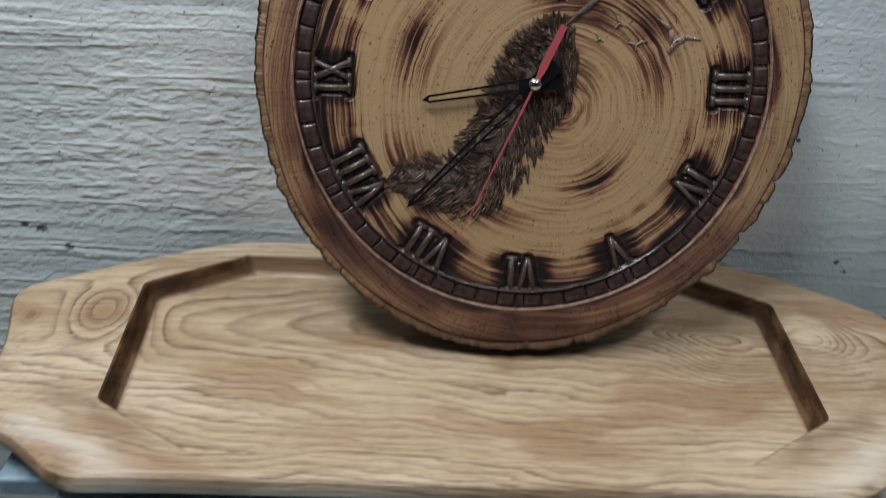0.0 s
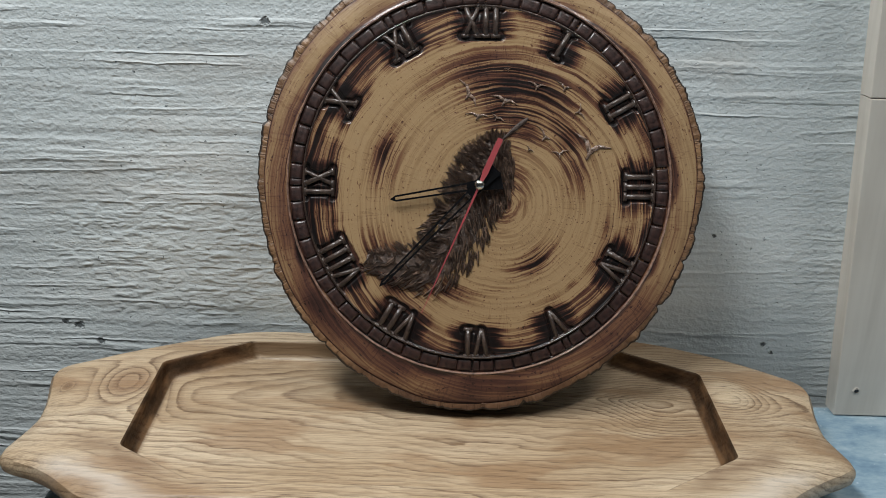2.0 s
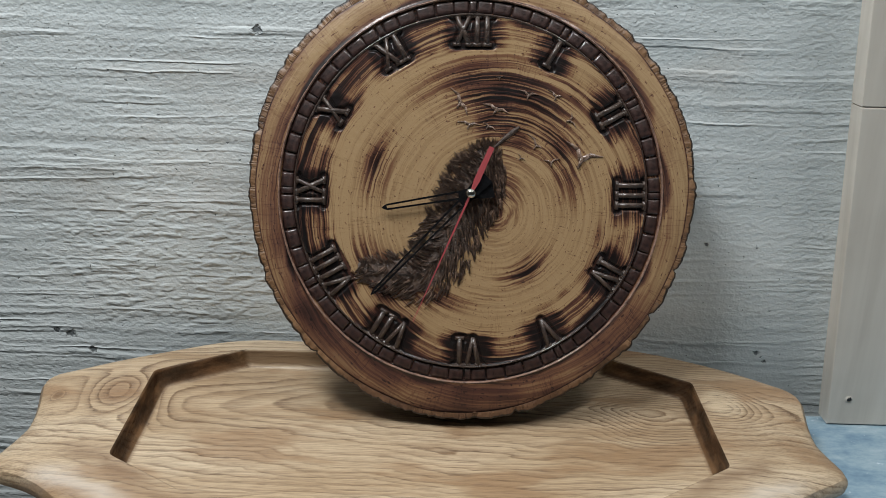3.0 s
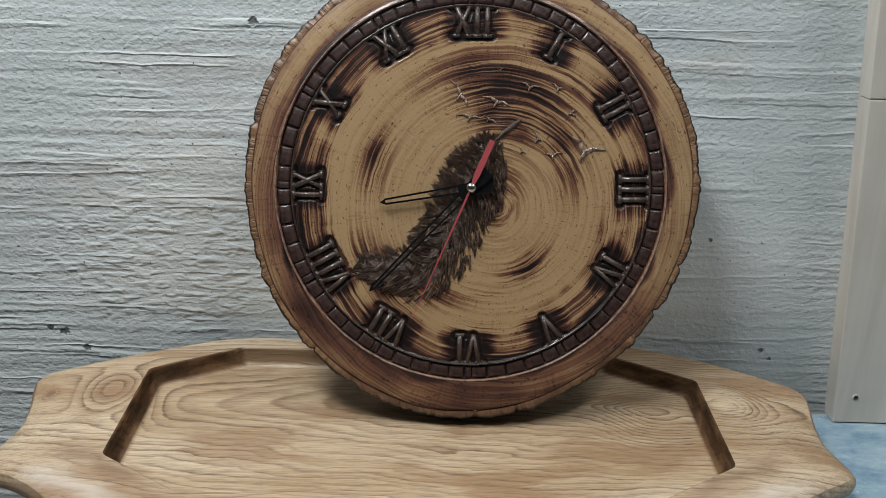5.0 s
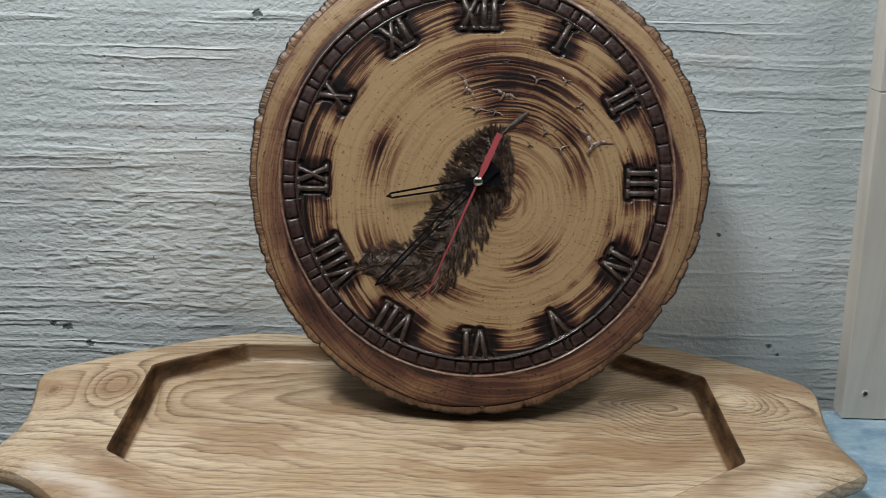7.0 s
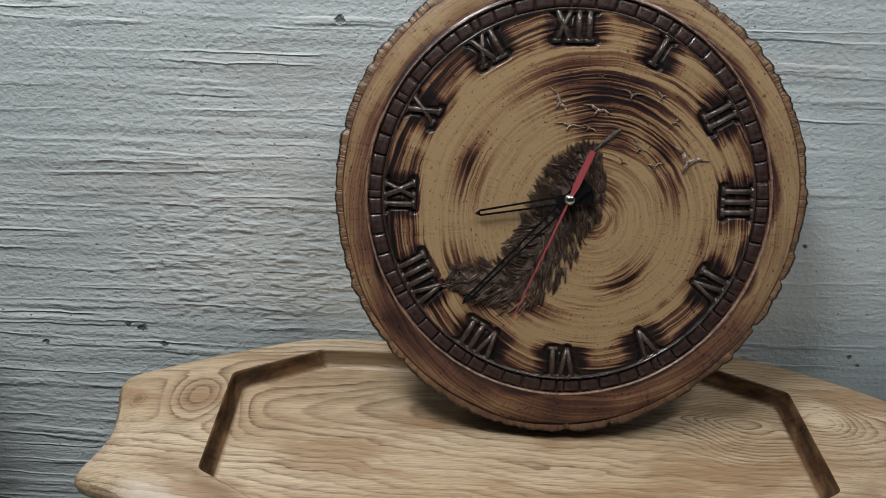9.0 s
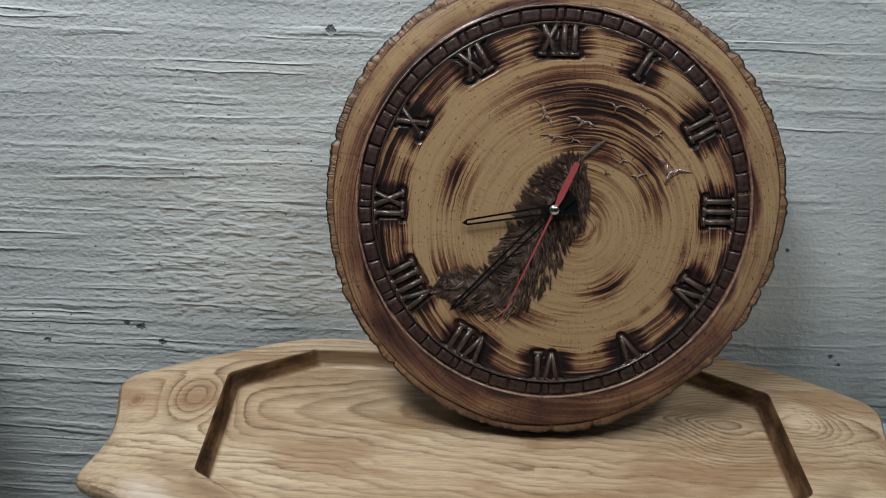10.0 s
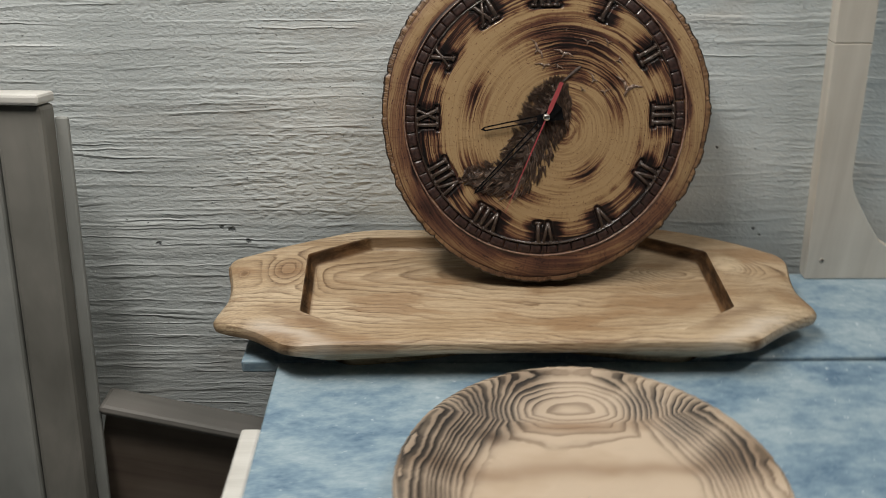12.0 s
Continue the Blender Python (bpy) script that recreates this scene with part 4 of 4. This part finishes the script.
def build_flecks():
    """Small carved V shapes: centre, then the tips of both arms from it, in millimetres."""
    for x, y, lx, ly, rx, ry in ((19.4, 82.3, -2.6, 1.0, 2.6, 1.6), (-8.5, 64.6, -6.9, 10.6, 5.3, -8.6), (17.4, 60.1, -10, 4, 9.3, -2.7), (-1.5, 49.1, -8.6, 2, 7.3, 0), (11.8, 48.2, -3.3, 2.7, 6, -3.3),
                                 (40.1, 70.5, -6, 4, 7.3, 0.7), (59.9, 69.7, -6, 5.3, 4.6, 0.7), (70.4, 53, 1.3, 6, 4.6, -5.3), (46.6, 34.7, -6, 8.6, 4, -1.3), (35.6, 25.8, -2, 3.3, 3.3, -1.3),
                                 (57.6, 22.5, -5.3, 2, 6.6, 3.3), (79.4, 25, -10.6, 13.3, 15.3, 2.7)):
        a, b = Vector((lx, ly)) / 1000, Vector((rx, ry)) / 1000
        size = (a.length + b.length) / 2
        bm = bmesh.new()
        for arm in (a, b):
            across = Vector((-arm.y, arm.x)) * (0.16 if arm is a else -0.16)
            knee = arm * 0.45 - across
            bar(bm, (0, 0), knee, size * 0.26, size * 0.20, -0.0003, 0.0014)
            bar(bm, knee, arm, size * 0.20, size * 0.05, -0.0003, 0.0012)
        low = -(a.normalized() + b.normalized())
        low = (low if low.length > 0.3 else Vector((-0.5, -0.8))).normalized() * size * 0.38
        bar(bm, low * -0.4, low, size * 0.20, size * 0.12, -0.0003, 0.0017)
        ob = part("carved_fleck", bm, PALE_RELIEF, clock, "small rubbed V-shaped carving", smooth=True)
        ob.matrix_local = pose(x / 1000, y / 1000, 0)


def hand_rotation(x, y):
    return math.degrees(math.atan2(y, x))


def build_hand(name, tip, z, half_root, half_tip, solid, label):
    """A flat open-work hand: a solid root and tail, two rails and a pointed tip."""
    length = math.hypot(*tip)
    rail = 0.0014
    bm = bmesh.new()

    def slab(points):
        f = bm.faces.new([bm.verts.new((x, y, 0)) for x, y in points])
        made = bmesh.ops.extrude_face_region(bm, geom=[f])
        bmesh.ops.translate(bm, verts=[g for g in made["geom"] if isinstance(g, bmesh.types.BMVert)], vec=(0, 0, 0.0007))

    slab([(-0.0165, -0.0055), (solid, -half_root), (solid, half_root), (-0.0165, 0.0055)])
    for s in (1, -1):
        slab([(solid, s * half_root), (solid, s * (half_root - rail)), (length - 0.004, s * (half_tip - rail)), (length - 0.004, s * half_tip)])
    slab([(length - 0.004, -half_tip), (length, 0), (length - 0.004, half_tip)])
    ob = part(name, bm, BLACK, clock, label)
    ob.matrix_local = pose(0, 0, z, 0, 0, hand_rotation(*tip))
    return ob


def build_hands():
    build_hand("hour_hand", (-0.0640, -0.0113), 0.0052, 0.0032, 0.0023, 0.009, "black open-work hour hand")
    build_hand("minute_hand", (-0.0712, -0.0742), 0.0070, 0.0032, 0.0018, 0.010, "black open-work minute hand")
    bm = bmesh.new()
    for pts in ([(-0.0008, 0.0), (-0.0022, -0.010), (-0.0019, -0.036), (0.0019, -0.036), (0.0022, -0.010), (0.0008, 0.0)], [(-0.0008, 0.0), (0.0008, 0.0), (0.0002, 0.101), (-0.0002, 0.101)]):
        f = bm.faces.new([bm.verts.new((x, y, 0)) for x, y in pts])
        made = bmesh.ops.extrude_face_region(bm, geom=[f])
        bmesh.ops.translate(bm, verts=[g for g in made["geom"] if isinstance(g, bmesh.types.BMVert)], vec=(0, 0, 0.0005))
    ob = part("second_hand", bm, RED, clock, "thin red second hand with a broad tail")
    ob.matrix_local = pose(0, 0, 0.0090, 0, 0, 180 - 23.5)
    bm = bmesh.new()
    bmesh.ops.create_cone(bm, cap_ends=True, segments=28, radius1=0.0034, radius2=0.0034, depth=0.011, matrix=Matrix.Translation((0, 0, 0.0055)))
    bmesh.ops.create_uvsphere(bm, u_segments=28, v_segments=14, radius=0.0033, matrix=Matrix.Translation((0, 0, 0.0115)) @ Matrix.Diagonal((1, 1, 0.6, 1)))
    part("hub_cap", bm, STEEL, clock, "polished metal hub cap", smooth=True)


build_dial()
build_bark()
for number, word in enumerate(NUMERALS):
    build_numeral(number, word)
build_beads()
build_blocks()
build_feather()
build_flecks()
build_hands()


# ---- the plate ----
def build_plate():
    prof = [(0.0, 0.0135), (0.05, 0.0135), (0.085, 0.0140), (0.098, 0.0165), (0.110, 0.0215), (0.122, 0.0265), (0.134, 0.0292), (0.141, 0.0300), (0.1445, 0.0294), (0.146, 0.0275),
            (0.1455, 0.0255), (0.138, 0.0200), (0.115, 0.0090), (0.095, 0.0020), (0.090, 0.0), (0.0, 0.0)]
    count = 360
    verts, faces = [], []
    for k, (r, z) in enumerate(prof):
        for i in range(count):
            a = 2 * math.pi * i / count
            wob = 0.0011 * noise.noise((46 * math.cos(a), 46 * math.sin(a), z * 150)) if r > 0.13 else 0.0
            rr = max(r, 0.0005) + wob
            verts.append((rr * math.cos(a), rr * math.sin(a), z))
    for k in range(len(prof) - 1):
        for i in range(count):
            j = (i + 1) % count
            faces.append((k * count + i, (k + 1) * count + i, (k + 1) * count + j, k * count + j))
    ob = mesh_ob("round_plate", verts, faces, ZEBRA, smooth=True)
    ob.matrix_world = pose(0.0475, 0.1425, 0, 0, 0, 0)
    return tagged(ob, "round turned pine plate with fired zebra grain on blue table", "plate")


build_plate()


# ---- things round the table ----
def build_board():
    """A pale board with a rounded cut-out, leaning its side towards the tray."""
    ob = tagged(new("cutout_board"), "pale plywood board with a curved cut-out standing on the table", "board")
    # outline with the cut-out open to the top
    lower = [(0.0, 0.0), (-0.0215, 0.2627), (0.0155, 0.2627), (0.0205, 0.2040), (0.0238, 0.1560), (0.0266, 0.1230), (0.0310, 0.1080), (0.0400, 0.0920), (0.0520, 0.0740), (0.0730, 0.0460), (0.092, 0.034), (0.125, 0.030), (0.26, 0.028), (0.26, 0.0)]
    upper = [(-0.0216, 0.2634), (-0.0330, 0.40), (0.0040, 0.40), (0.0154, 0.2634)]
    # a flat black disc stands in for the shaded inside of the screw hole
    bm = bmesh.new()
    bmesh.ops.create_circle(bm, cap_ends=True, segments=20, radius=0.0020, matrix=Matrix.Translation((0.0140, -0.0006, 0.0240)) @ Matrix.Rotation(math.pi / 2, 4, "X"))
    hole = part("screw_hole", bm, BLACK, ob, "dark screw hole")
    # a ring set slightly low stands in for the hole's lit lower side
    bm = bmesh.new()
    bmesh.ops.create_cone(bm, cap_ends=False, segments=24, radius1=0.0032, radius2=0.0019, depth=0.0008, matrix=Matrix.Translation((0.0140, -0.0004, 0.0234)) @ Matrix.Rotation(math.pi / 2, 4, "X"))
    part("hole_lip", bm, BOARD, hole, "pale ring for the lit lower side of the hole", smooth=True)
    part("panel", extrude_outline(lower, 0.0, 0.018, 0.0008), BOARD, ob)
    part("upper_strip", extrude_outline(upper, 0.0, 0.018, 0.0005), BOARD, ob)
    ob.matrix_world = pose(0.3434, 0.4935, 0.0008, 0, 0, 0)
    return ob


build_board()


def build_post():
    ob = tagged(new("grey_post"), "weathered grey timber post with a white top leaning by the wall", "post")
    part("shaft", box(-0.125, -0.047, -0.036, 0.0, -1.01, 0.0, 0.004), GREY_WOOD, ob)
    # the timber's shaded face is a board in a darker copy of the wood
    part("shaded_face", box(-0.0465, 0.0, -0.031, 0.0, -1.01, 0.0, 0.005), SHADED_GREY_WOOD, ob, "weathered post face in a shaded tone")
    part("back_strip", box(0.0, 0.013, -0.006, 0.0, -1.01, -0.014, 0.002), GREY_WOOD, ob)
    part("cap", box(-0.127, 0.001, -0.038, 0.0, 0.0005, 0.011, 0.003), WHITE_WOOD, ob, "white cap")
    ob.matrix_world = pose(-0.4400, 0.475, 0.213, -10.6, 1.0, 0)
    return ob


build_post()


def build_panel():
    ob = tagged(new("brown_panel"), "dull brown board with a dusty grey edge leaning by the table", "board")
    part("sheet", box(0.0, 0.36, -0.02, 0.0, -0.42, 0.0, 0.002), BROWN, ob)
    part("edging", box(-0.003, 0.36, -0.042, 0.0, 0.0005, 0.012, 0.005), GREY_EDGE, ob, "dusty grey edge")
    ob.matrix_world = pose(-0.4325, 0.445, -0.119, -4, 14.5, 0)
    return ob


build_panel()
